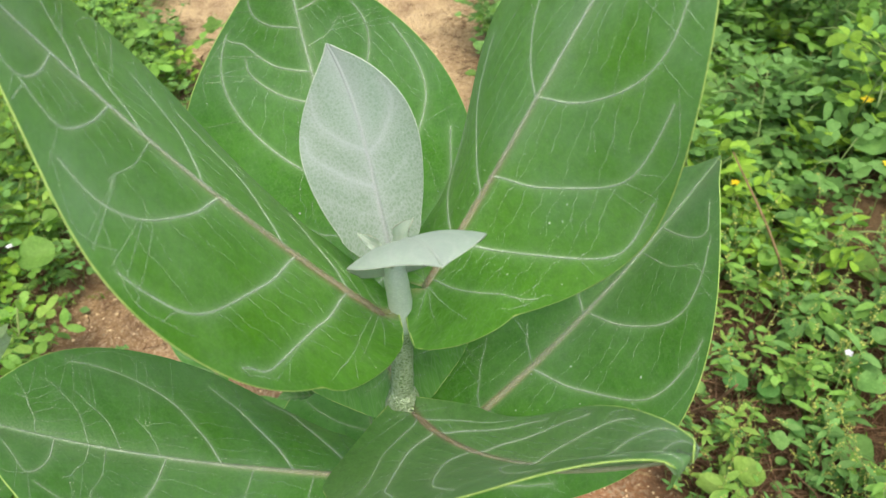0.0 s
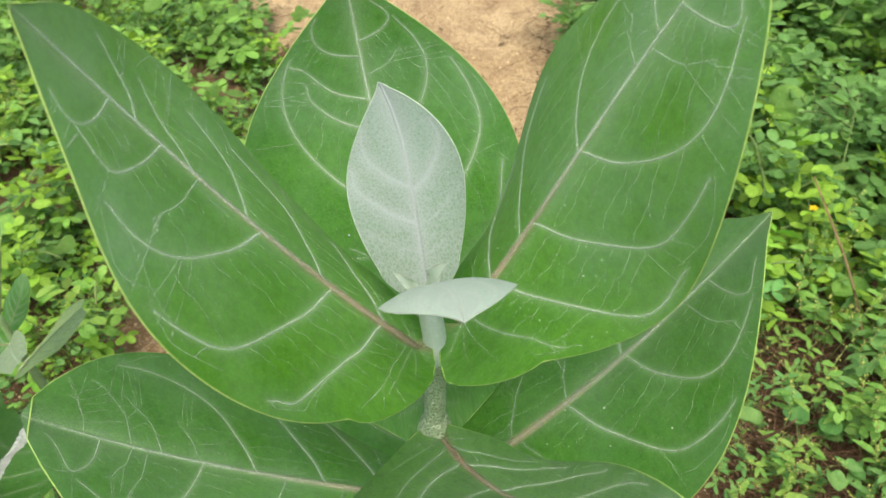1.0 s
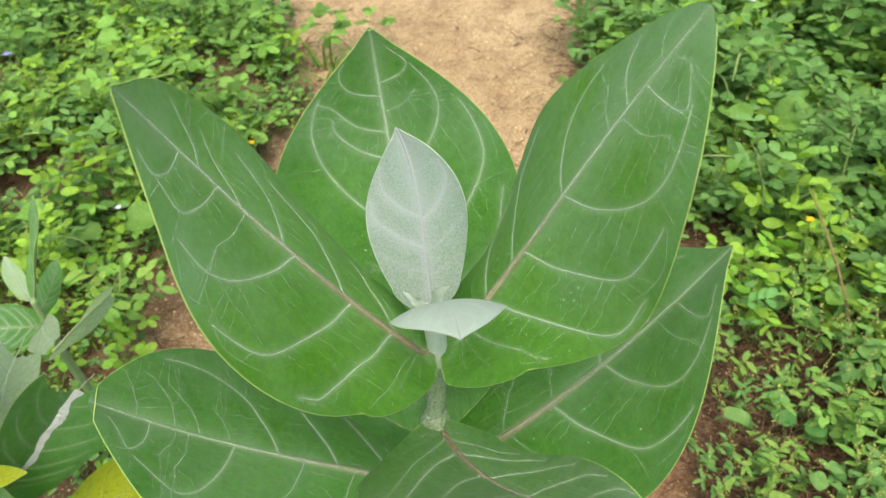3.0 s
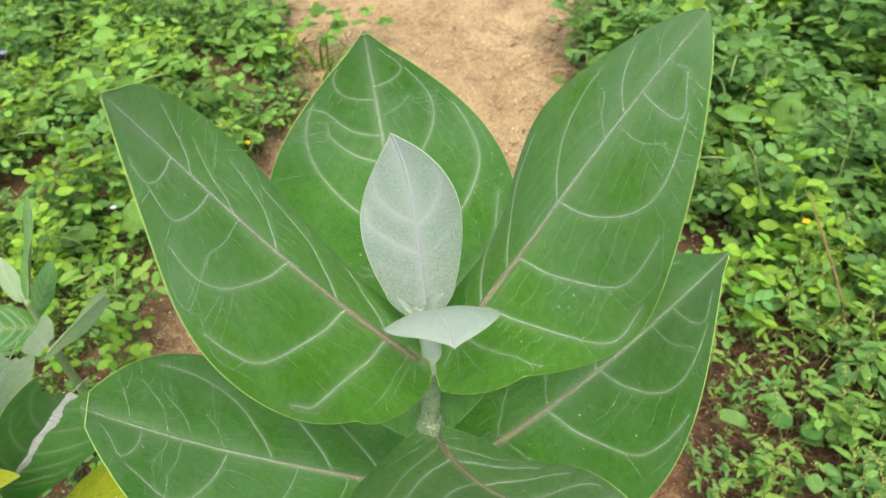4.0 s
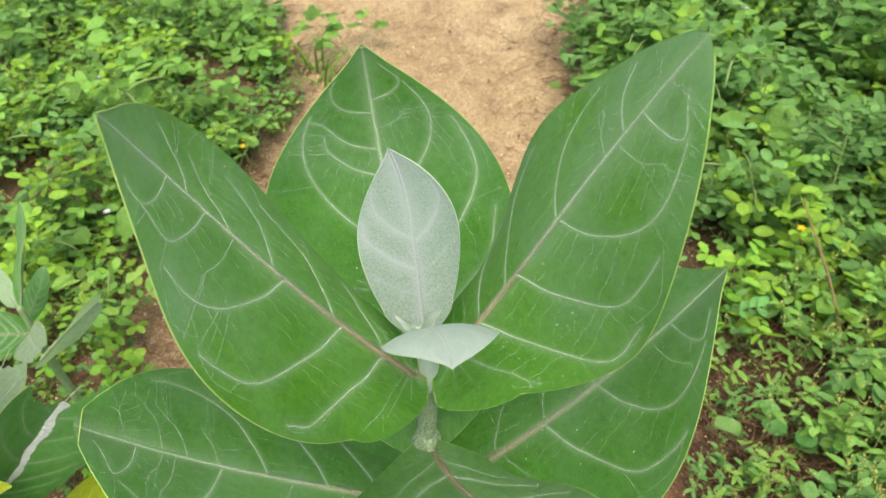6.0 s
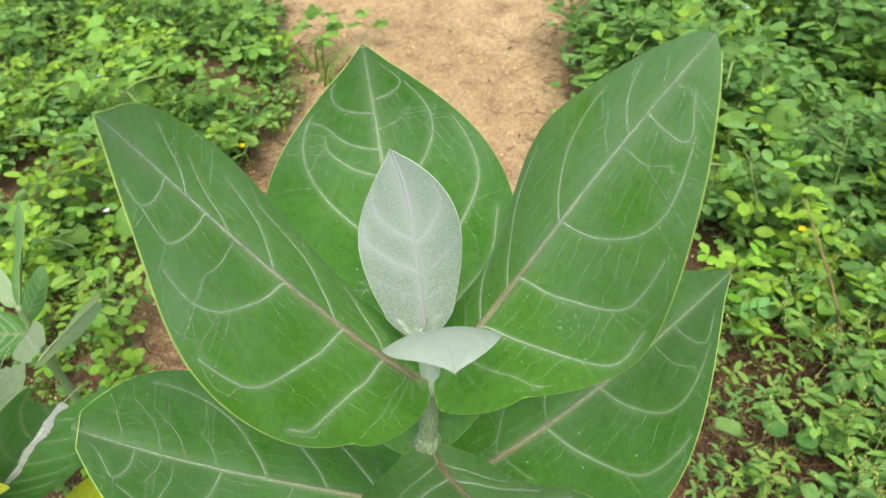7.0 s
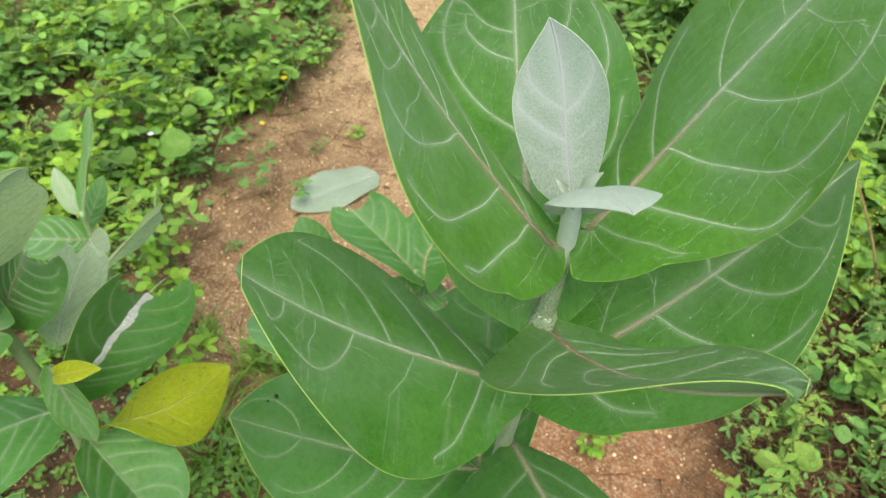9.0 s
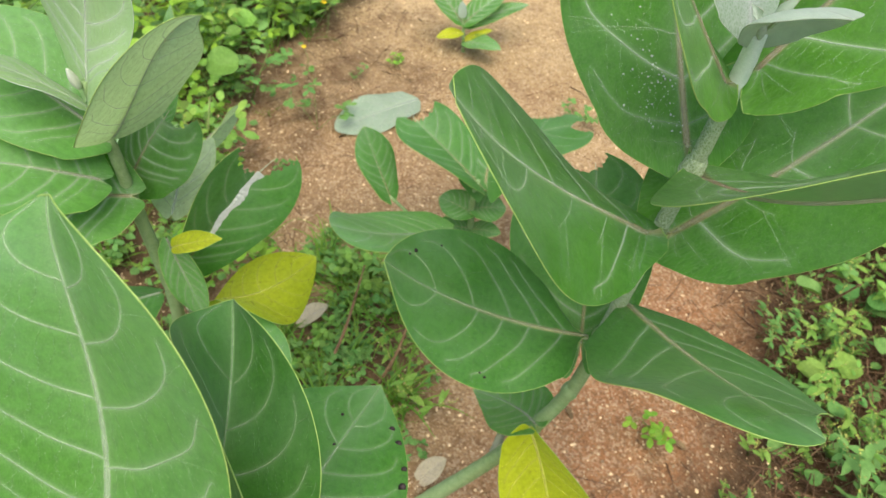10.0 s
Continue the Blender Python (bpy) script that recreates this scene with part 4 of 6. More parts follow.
calotropis_leaf(second, green_old, None, rib=((-0.2892, 0.2805, 0.3633), (-0.246, 0.2603, 0.3425), (-0.2093, 0.2478, 0.3269), (-0.1879, 0.2354, 0.3037)), face=(0.452, -0.326, 0.83), twist=(0.379, -0.303, -0.453), half=(0.0513, 0.0486), shape=(0.61, 0.592, -0.128), fold=(0.463, 0.16, 0.467, 0.055), cup=(0.039, 0.041), rosy=0.15, seed=28, fine=0.7)
calotropis_leaf(second, green_old, None, rib=((-0.3675, 0.3354, 0.2905), (-0.4298, 0.293, 0.2802), (-0.4784, 0.2547, 0.2639), (-0.5194, 0.2454, 0.2426)), face=(0.359, -0.182, 0.916), twist=(-0.26, 0.519, -0.154), half=(0.0682, 0.0611), shape=(0.602, 0.529, 0.122), fold=(-0.085, 0.231, -0.09, 0.428), cup=(-0.317, -0.32), rosy=0.15, seed=29, fine=0.6)
settle(second)

# ---------------------------------------------------------------- the near milkweed
third = thing("milkweed_plant", (-0.09, -0.02, 0.0), "green milkweed with broad upright leaves", "plant", "milkweeds")
stem_part("stem", [(-0.09, -0.02, -0.02), (-0.088, 0.0, 0.2), (-0.08, 0.03, 0.46), (-0.09, 0.01, 0.53), (-0.1, -0.03, 0.64)], [0.009, 0.008, 0.007, 0.006, 0.005], 60, third, green_stem, 6)
calotropis_leaf(third, light_top, None, rib=((-0.1029, -0.0307, 0.632), (-0.0912, 0.0122, 0.7123), (-0.1078, 0.0118, 0.7736), (-0.1142, 0.0318, 0.7933)), face=(-0.087, -0.69, 0.719), twist=(-0.045, 0.437, 0.347), half=(0.0705, 0.0669), shape=(0.538, 0.802, 0.514), fold=(0.293, -0.107, 0.327, 0.07), cup=(-0.077, -0.061), rosy=0.15, seed=31)
calotropis_leaf(third, green_old, None, rib=((-0.0962, 0.0056, 0.5415), (-0.0748, 0.0208, 0.6217), (-0.0835, 0.0602, 0.6352), (-0.1073, 0.1086, 0.6475)), face=(0.725, -0.614, 0.311), twist=(-0.095, 1.417, 1.395), half=(0.0783, 0.0575), shape=(0.555, 0.759, 0.479), fold=(0.976, -0.827, 0.972, -0.274), cup=(0.374, 0.371), rosy=0.15, seed=32)
calotropis_leaf(third, green_old, None, rib=((-0.0693, 0.0608, 0.4791), (-0.0722, 0.1026, 0.4821), (-0.0626, 0.1434, 0.4714), (-0.057, 0.1965, 0.458)), face=(-0.451, -0.041, 0.891), twist=(-0.757, 0.09, -0.178), half=(0.0620, 0.0623), shape=(0.567, 0.944, 0.486), fold=(0.23, -0.108, 0.228, -0.073), cup=(-0.113, -0.114), rosy=0.15, seed=33, fine=0.8)
settle(third)

# ---------------------------------------------------------------- the small milkweed in the sand
fourth = thing("milkweed_plant", (-0.10, 0.745, 0.0), "small milkweed with insect-bitten leaves in the sand", "plant", "milkweeds")
stem_part("stem", [(-0.10, 0.745, -0.02), (-0.10, 0.72, 0.1), (-0.095, 0.69, 0.2), (-0.09, 0.69, 0.235)], [0.006, 0.0055, 0.004, 0.003], 40, fourth, green_stem, 7)
calotropis_leaf(fourth, green_old, None, rib=((-0.0889, 0.6892, 0.2287), (-0.1377, 0.7069, 0.2595), (-0.1833, 0.7225, 0.2782), (-0.2173, 0.7418, 0.2907)), face=(-0.108, -0.883, 0.456), twist=(-0.956, 0.727, 0.405), half=(0.0482, 0.0477), shape=(0.579, 0.571, 0.496), fold=(0.35, -0.328, 0.341, -0.04), cup=(-0.039, -0.041), seed=41, fine=1.1, bite=((0.92, 0.35, 0.026), (0.98, -0.1, 0.012)))
calotropis_leaf(fourth, green_old, None, rib=((-0.0803, 0.6967, 0.2294), (-0.0915, 0.7328, 0.2685), (-0.0457, 0.773, 0.2722), (0.0358, 0.8315, 0.2642)), face=(-0.792, 0.351, 0.499), twist=(-0.916, 0.384, -0.9), half=(0.0657, 0.0658), shape=(0.52, 0.357, 0.511), fold=(0.118, -0.334, 0.116, -0.184), cup=(-0.186, -0.187), seed=42, fine=1.1, bite=((0.85, -0.9, 0.03), (0.98, 0.1, 0.014)))
calotropis_leaf(fourth, light_top, None, rib=((-0.1081, 0.6173, 0.1998), (-0.132, 0.5506, 0.2482), (-0.1707, 0.4991, 0.281), (-0.2151, 0.4693, 0.3199)), face=(0.208, 0.712, 0.671), twist=(0.002, 0.131, 1.405), half=(0.0626, 0.0604), shape=(0.577, 0.502, 0.438), fold=(0.168, -0.33, 0.167, -0.278), cup=(-0.154, -0.154), seed=43, fine=0.6)
calotropis_leaf(fourth, green_old, None, rib=((-0.2194, 0.6863, 0.1648), (-0.2413, 0.7024, 0.1985), (-0.2584, 0.7133, 0.2287), (-0.2706, 0.7204, 0.2562)), face=(0.996, -0.085, 0.017), twist=(0.67, 0.512, -0.045), half=(0.0295, 0.0295), shape=(0.602, 0.642, 0.478), fold=(0.184, -0.083, 0.185, 0.117), cup=(-0.143, -0.142), seed=44, fine=0.5)
settle(fourth)


# ---------------------------------------------------------------- leaves given by base, tip and breadth
def simple_leaf(parent, top, under, base, tip, wide, face=(0, 0, 1), arch=0.08, fold=0.25, shape=(0.6, 0.75, 0.3), seed=0, fine=0.5, twist=0.0, **more):
    b, t, f = np.array(base, float), np.array(tip, float), np.array(face, float)
    d = t - b
    ln = np.linalg.norm(d)
    f = f - d * (f @ d) / ln**2
    f /= np.linalg.norm(f)
    rib = tuple(tuple(b + d * k + f * ln * arch * 4 * k * (1 - k)) for k in (0, 1 / 3, 2 / 3, 1))
    return calotropis_leaf(parent, top, under, rib=rib, face=tuple(f), twist=(twist, 0.15, 0), half=(wide / 2, wide / 2), shape=shape, fold=(fold, 0, fold, 0), cup=(-0.15, -0.15), fine=fine, seed=seed, **more)


# the bud and its first leaflets at the top of the main plant
def bud(parent, at, toward, size, seed=0):
    rr = np.random.RandomState(seed)
    at, toward = np.array(at), np.array(toward) / np.linalg.norm(toward)
    line = [at + toward * size * s for s in np.linspace(0, 1, 8)]
    v0, f0 = tube(line, [size * 0.16 * (math.sin(math.pi * (0.15 + 0.85 * s)) ** 0.8 + 0.05) for s in np.linspace(0, 1, 8)], 10)
    return part("bud", mesh_from("bud", v0, f0), bud_mat, parent, "pale downy leaf bud")


calotropis_leaf(main, pale_top, pale_under, rib=((0.1262, 0.272, 0.764), (0.1281, 0.2614, 0.7928), (0.1434, 0.2492, 0.8021), (0.1524, 0.2218, 0.8117)), face=(-0.218, 0.584, 0.782), twist=(-0.084, -0.025, 0.0), half=(0.0291, 0.0231), shape=(0.788, 0.980, 0.204), fold=(0.121, 0.184, 0.16, 0.191), cup=(-0.714, -0.72), fine=0.7, wave=0.001, seed=12, rosy=0.0, rim=pale_rim, label="pale downy young leaf, arched forward over its stalk")
young_rim = rough_material("leaflet edge", (0.30, 0.32, 0.22), (0.40, 0.38, 0.27), 300, 0.8, 0.2, 0.0004, c3=(0.22, 0.15, 0.08))
bud(main, (0.1265, 0.268, 0.768), (-0.05, -0.25, 1), 0.014, 2)
simple_leaf(main, pale_top, None, (0.125, 0.266, 0.776), (0.1165, 0.262, 0.789), 0.0045, (0.5, -0.7, 0.4), 0.1, 0.5, fine=0.3, seed=51, rosy=0.0, rim=young_rim, label="tiny unfolding leaflet")
simple_leaf(main, pale_top, None, (0.128, 0.266, 0.776), (0.137, 0.262, 0.797), 0.0065, (-0.5, -0.7, 0.4), 0.1, 0.5, fine=0.3, seed=52, rosy=0.0, rim=young_rim, label="tiny unfolding leaflet")
settle(main)

stem_part("branch_stub", [(0.029, 0.322, 0.165), (0.033, 0.338, 0.19), (0.034, 0.346, 0.205)], [0.0055, 0.005, 0.0046], 14, main, old_stem_mat, 9, "cut branch stub with a pale dried end")
rf = np.random.RandomState(5)
spots = [(min(max(rf.normal(0.14, 0.045), 0.04), 0.5), rf.normal(-0.32, 0.16), 0.00018 + 0.0007 * rf.rand() ** 4) for k in range(150)] + [(rf.normal(0.29, 0.05), rf.normal(-0.5, 0.12), 0.00018 + 0.0006 * rf.rand() ** 4) for k in range(50)]
flecks("wax_dust", dict(rib=((0.1148, 0.296, 0.6692), (0.0865, 0.3599, 0.7225), (0.0658, 0.3923, 0.7843), (0.0664, 0.3805, 0.8499)), face=(0.747, -0.369, 0.554), twist=(0.648, 0.053, 0.323), half=(0.0731, 0.0705), shape=(0.693, 0.883, 0.329), fold=(0.124, 0.55, 0.125, 0.57), cup=(-0.182, -0.182)), spots, scar_mat, main, "white waxy flecks on a leaf", flat=0.15)["kind"] = "stuff"
dark_mat = rough_material("dark blemish", (0.02, 0.015, 0.015), (0.06, 0.045, 0.04), 300, 0.8, 0.4, 0.0005)
for sp in ((0.83, 0.62, 0.0024), (0.86, 0.55, 0.0013), (0.70, 0.72, 0.0011), (0.46, -0.80, 0.0012), (0.44, -0.84, 0.0014)):
    flecks("blemish", dict(rib=((0.0906, 0.3003, 0.4528), (0.0198, 0.273, 0.4732), (-0.0342, 0.2518, 0.5159), (-0.0575, 0.2151, 0.5848)), face=(0.562, 0.215, 0.799), twist=(0.364, 0.456, -1.281), half=(0.0623, 0.0648), shape=(0.593, 0.805, -0.068), fold=(0.091, -0.276, 0.094, -0.096), cup=(-0.206, -0.201)), (sp,), dark_mat, main, "dark insect-bitten spot on a leaf")
flecks("blemish", dict(rib=((0.0625, 0.2973, 0.292), (0.0892, 0.2847, 0.2355), (0.1027, 0.2681, 0.1884), (0.1193, 0.2554, 0.1471)), face=(-0.688, -0.713, 0.136), twist=(0.832, 0.641, -0.639), half=(0.0500, 0.0499), shape=(0.602, 0.632, 0.195), fold=(0.363, -0.398, 0.387, -0.147), cup=(-0.025, -0.003)), ((0.62, 0.42, 0.0042),), dark_mat, main, "dark ringed spot on a yellow leaf", toward=(0.0, -0.7, 0.6))
flecks("dust", dict(rib=((0.1252, 0.3005, 0.5914), (0.1945, 0.3184, 0.6649), (0.2289, 0.3285, 0.7213), (0.2605, 0.3518, 0.7637)), face=(-0.796, -0.267, 0.543), twist=(-0.353, 1.029, 0.481), half=(0.0735, 0.0715), shape=(0.615, 0.759, 0.344), fold=(0.111, -0.248, 0.111, 0.157), cup=(-0.191, -0.192)), [(rf.uniform(0.05, 0.55), rf.uniform(-0.6, 0.9), 0.00014 + 0.0004 * rf.rand() ** 3) for k in range(45)], pale_rim, main, "pale dust specks on a leaf", 0.0009)["kind"] = "stuff"
flecks("dust", dict(rib=((0.1321, 0.2877, 0.7333), (0.1734, 0.3049, 0.8013), (0.1739, 0.2985, 0.8203), (0.2217, 0.2955, 0.9154)), face=(-0.525, -0.403, 0.75), twist=(-0.105, -0.101, 0.749), half=(0.0592, 0.0629), shape=(0.569, 0.565, 0.365), fold=(-0.107, 0.351, -0.115, 0.341), cup=(-0.334, -0.339)), [(rf.uniform(0.15, 0.45), rf.uniform(-0.3, 0.9), 0.00012 + 0.0003 * rf.rand() ** 3) for k in range(45)], pale_rim, main, "pale dust specks on a leaf", 0.0009)["kind"] = "stuff"
settle(main)

# more leaves of the second plant
simple_leaf(second, light_top, None, (-0.305, 0.268, 0.585), (-0.43, 0.276, 0.655), 0.10, (0.3, -0.4, 0.85), 0.06, 0.25, fine=0.6, seed=24)
simple_leaf(second, green_top, None, (-0.297, 0.265, 0.525), (-0.43, 0.21, 0.53), 0.10, (0.2, -0.5, 0.85), 0.06, 0.2, fine=0.6, seed=25)
simple_leaf(second, soft_top, None, (-0.306, 0.262, 0.615), (-0.372, 0.232, 0.668), 0.045, (0.35, 0.55, 0.75), 0.06, 0.1, fine=0.5, seed=61, rosy=0.2, rim=pale_rim, label="pale young leaf seen on edge")
simple_leaf(second, light_top, None, (-0.307, 0.25, 0.553), (-0.41, 0.19, 0.60), 0.085, (0.2, -0.4, 0.9), 0.08, 0.25, seed=62)
simple_leaf(second, light_top, None, (-0.292, 0.285, 0.455), (-0.262, 0.27, 0.375), 0.035, (0.5, -0.8, 0.3), 0.05, 0.5, seed=63, label="narrow drooping leaf with a yellow tip")
simple_leaf(second, yellow_top, None, (-0.284, 0.28, 0.452), (-0.235, 0.285, 0.475), 0.022, (0.2, -0.5, 0.85), 0.1, 0.6, seed=64, label="curled yellow leaf")
simple_leaf(second, green_under, None, (-0.300, 0.31, 0.46), (-0.33, 0.42, 0.48), 0.06, (0.3, -0.5, 0.8), 0.08, 0.3, seed=65, bite=((0.9, 0.2, 0.022),))
bud(second, (-0.307, 0.262, 0.632), (-0.1, -0.2, 1), 0.02, 3)
# whitish dried scar along the midrib of the torn leaf
TORN = dict(rib=((-0.3011, 0.2978, 0.4002), (-0.2668, 0.3161, 0.43), (-0.2579, 0.3453, 0.4729), (-0.2136, 0.3852, 0.501)), face=(0.53, -0.779, 0.334), twist=(-0.374, 0.361, -0.615), half=(0.0506, 0.0498), shape=(0.573, 0.311, 0.494), fold=(0.365, -0.305, 0.367, -0.166), cup=(-0.026, -0.016))
rs = np.random.RandomState(8)
su = np.linspace(0.20, 0.82, 60)
mid_v = 0.03 * np.sin(su * 23) + 0.03
wd = 0.05 + 0.05 * np.abs(np.sin(su * 17)) * rs.uniform(0.4, 1.2, 60)
rows = [blade(TORN["rib"], TORN["face"], TORN["twist"], TORN["half"], TORN["shape"], TORN["fold"], TORN["cup"], su, mid_v + k * wd)[0] for k in (-1, 0, 1)]
lift = np.array((0.1, -0.5, 0.85))
sv = np.stack([rows[0] + lift * 0.0008, rows[1] + lift * (0.0022 + 0.001 * rs.rand(60)[:, None]), rows[2] + lift * 0.0008], 1).reshape(-1, 3)
sf = [(3 * k + q, 3 * k + q + 1, 3 * k + q + 4, 3 * k + q + 3) for k in range(59) for q in (0, 1)]
part("scar", mesh_from("scar", sv, sf, False), scar_mat, second, "whitish dried scar on a torn leaf")
settle(second)

# ---------------------------------------------------------------- the milkweed behind the second
fifth = thing("milkweed_plant", (-0.50, 0.60, 0.0), "grey-green milkweed with narrow upright leaves", "plant", "milkweeds")
stem_part("stem", [(-0.50, 0.60, -0.02), (-0.49, 0.57, 0.2), (-0.485, 0.56, 0.345)], [0.007, 0.006, 0.004], 40, fifth, green_stem, 8)
calotropis_leaf(fifth, light_top, None, rib=((-0.4887, 0.5669, 0.3432), (-0.4845, 0.5852, 0.383), (-0.4749, 0.6044, 0.422), (-0.4747, 0.6185, 0.4651)), face=(0.208, 0.067, 0.976), twist=(0.935, 0.045, -0.175), half=(0.0201, 0.0201), shape=(0.537, 0.768, 0.503), fold=(0.269, -0.15, 0.27, -0.133), cup=(-0.088, -0.087), seed=71, fine=0.5)
calotropis_leaf(fifth, green_under, None, rib=((-0.3884, 0.4782, 0.3649), (-0.3937, 0.5256, 0.3587), (-0.3958, 0.569, 0.3478), (-0.4, 0.6073, 0.3354)), face=(0.747, 0.355, 0.561), twist=(-1.06, 0.439, 0.468), half=(0.0265, 0.0265), shape=(0.562, 0.67, 0.5), fold=(0.236, 0.028, 0.234, 0.199), cup=(-0.109, -0.11), seed=72, fine=0.5, bite=((1.0, 0.0, 0.012),))
calotropis_leaf(fifth, green_old, None, rib=((-0.537, 0.6035, 0.2689), (-0.5272, 0.62, 0.2866), (-0.5218, 0.6353, 0.3049), (-0.5214, 0.6488, 0.3239)), face=(-0.411, -0.783, 0.467), twist=(-0.151, -0.187, -0.129), half=(0.0220, 0.0223), shape=(0.559, 0.708, 0.5), fold=(0.167, 0.01, 0.167, -0.064), cup=(-0.154, -0.154), seed=73, fine=0.5)
simple_leaf(fifth, soft_top, None, (-0.51, 0.575, 0.325), (-0.545, 0.60, 0.37), 0.026, (0.4, -0.7, 0.5), 0.1, 0.3, fine=0.4, seed=74, label="pale young leaf")
simple_leaf(fifth, green_under, None, (-0.487, 0.555, 0.30), (-0.41, 0.50, 0.335), 0.05, (0.1, -0.5, 0.85), 0.08, 0.3, fine=0.5, seed=75, bite=((0.95, 0.0, 0.015),))
simple_leaf(fifth, green_top, None, (-0.487, 0.555, 0.30), (-0.56, 0.50, 0.33), 0.06, (0.1, -0.5, 0.85), 0.08, 0.3, fine=0.5, seed=76)
settle(fifth)

# small leaves low on the bitten plant
for k, (b, t, w) in enumerate((((-0.099, 0.715, 0.11), (-0.15, 0.69, 0.125), 0.035), ((-0.098, 0.715, 0.11), (-0.05, 0.70, 0.13), 0.032), ((-0.096, 0.70, 0.16), (-0.15, 0.71, 0.165), 0.05), ((-0.095, 0.70, 0.17), (-0.05, 0.72, 0.165), 0.05))):
    simple_leaf(fourth, green_old, None, b, t, w, (0, -0.4, 1), 0.06, 0.25, fine=0.4, seed=80 + k)
stem_part("twig", [(-0.16, 0.72, 0.06), (-0.19, 0.70, 0.12), (-0.219, 0.686, 0.166)], [0.003, 0.0028, 0.002], 14, fourth, green_stem, 4)
stem_part("twig", [(-0.10, 0.742, 0.03), (-0.13, 0.735, 0.05), (-0.16, 0.72, 0.06)], [0.003, 0.003, 0.003], 10, fourth, green_stem, 4)
settle(fourth)

# ---------------------------------------------------------------- a seedling farther along the sand
sixth = thing("milkweed_plant", (-0.275, 1.335, 0.0), "milkweed seedling with a pale bud and a yellow leaf", "plant", "milkweeds")
stem_part("stem", [(-0.275, 1.335, -0.01), (-0.277, 1.33, 0.05), (-0.28, 1.328, 0.085)], [0.004, 0.0035, 0.002], 20, sixth, green_stem, 8)
for k, (mat, b, t, w, lab) in enumerate((
    (green_top, (-0.28, 1.33, 0.07), (-0.375, 1.36, 0.145), 0.055, ""), (green_top, (-0.278, 1.33, 0.07), (-0.20, 1.39, 0.13), 0.06, ""),
    (yellow_top, (-0.278, 1.325, 0.05), (-0.325, 1.29, 0.05), 0.03, "yellow seedling leaf"), (yellow_top, (-0.275, 1.33, 0.03), (-0.215, 1.335, 0.065), 0.02, "brown-edged yellow leaf"),
    (light_top, (-0.272, 1.325, 0.03), (-0.185, 1.285, 0.055), 0.045, ""), (green_top, (-0.276, 1.332, 0.06), (-0.16, 1.42, 0.09), 0.045, ""))):
    simple_leaf(sixth, mat, None, b, t, w, (0, -0.3, 1), 0.08, 0.3, fine=0.45, seed=90 + k, label=lab)
simple_leaf(sixth, pale_top, None, (-0.28, 1.328, 0.085), (-0.283, 1.325, 0.125), 0.02, (0.1, -0.9, 0.4), 0.05, 0.3, fine=0.4, seed=97, label="pale young leaf")
settle(sixth)

for sp in ((0.72, -0.25, 0.0016), (0.55, -0.05, 0.0016), (0.80, 0.80, 0.003), (0.74, 0.9, 0.0035), (0.62, 0.95, 0.0028), (0.52, 0.93, 0.0036)):
    flecks("blemish", dict(rib=((-0.0693, 0.0608, 0.4791), (-0.0722, 0.1026, 0.4821), (-0.0626, 0.1434, 0.4714), (-0.057, 0.1965, 0.458)), face=(-0.451, -0.041, 0.891), twist=(-0.757, 0.09, -0.178), half=(0.0620, 0.0623), shape=(0.567, 0.944, 0.486), fold=(0.23, -0.108, 0.228, -0.073), cup=(-0.113, -0.114)), (sp,), dark_mat, third, "dark blackened spot on a leaf")
settle(third)

# ---------------------------------------------------------------- a fallen leaf on the sand
fallen = thing("fallen_leaf", (-0.37, 1.056, 0.0), "bleached grey-green fallen leaf lying on the sand", "leaf")
simple_leaf(fallen, dead_pale, None, (-0.313, 1.129, 0.006), (-0.432, 0.985, 0.006), 0.098, (0.05, -0.1, 1), 0.04, 0.12, (0.45, 0.5, 0.1), seed=99, fine=0.8, rosy=0.0, wave=0.006, bite=((0.10, 0.85, 0.007), (0.62, 1.0, 0.004)), rim=pale_rim)
settle(fallen)


# ---------------------------------------------------------------- weeds
WEED = [
    rough_material("weed leaf green", (0.150, 0.295, 0.045), (0.235, 0.395, 0.080), 25, 0.55, 0.2, 0.0008, glow=0.35, spread=0.42),
    rough_material("weed leaf yellow-green", (0.165, 0.350, 0.032), (0.250, 0.455, 0.055), 25, 0.55, 0.2, 0.0008, glow=0.35, spread=0.42),
    rough_material("weed leaf blue-green", (0.105, 0.245, 0.055), (0.175, 0.340, 0.090), 25, 0.6, 0.2, 0.0008, glow=0.3, spread=0.28),
]
weed_stem = rough_material("weed stem", (0.14, 0.22, 0.05), (0.22, 0.28, 0.09), 40, 0.7, 0.3, 0.001, spread=0.25)
floret_mat = rough_material("weed floret", (0.32, 0.38, 0.06), (0.45, 0.46, 0.12), 200, 0.7, 0.3, 0.0005, spread=0.3)
straw_mat = rough_material("dry straw", (0.09, 0.052, 0.026), (0.25, 0.165, 0.08), 30, 0.9, 0.4, 0.001, spread=0.4)
petal_yellow = rough_material("yellow petal", (0.75, 0.5, 0.01), (0.8, 0.6, 0.03), 60, 0.6, 0.1, 0.0005, glow=0.2)
petal_white = rough_material("white petal", (0.6, 0.6, 0.62), (0.7, 0.7, 0.72), 60, 0.6, 0.1, 0.0005, glow=0.2)
grit_mat = rough_material("grit", (0.44, 0.28, 0.14), (0.70, 0.54, 0.34), 60, 0.85, 0.5, 0.001, spread=0.6)
grass_mat = rough_material("grass blade", (0.10, 0.22, 0.025), (0.17, 0.30, 0.04), 12, 0.55, 0.2, 0.001, glow=0.3, spread=0.3)


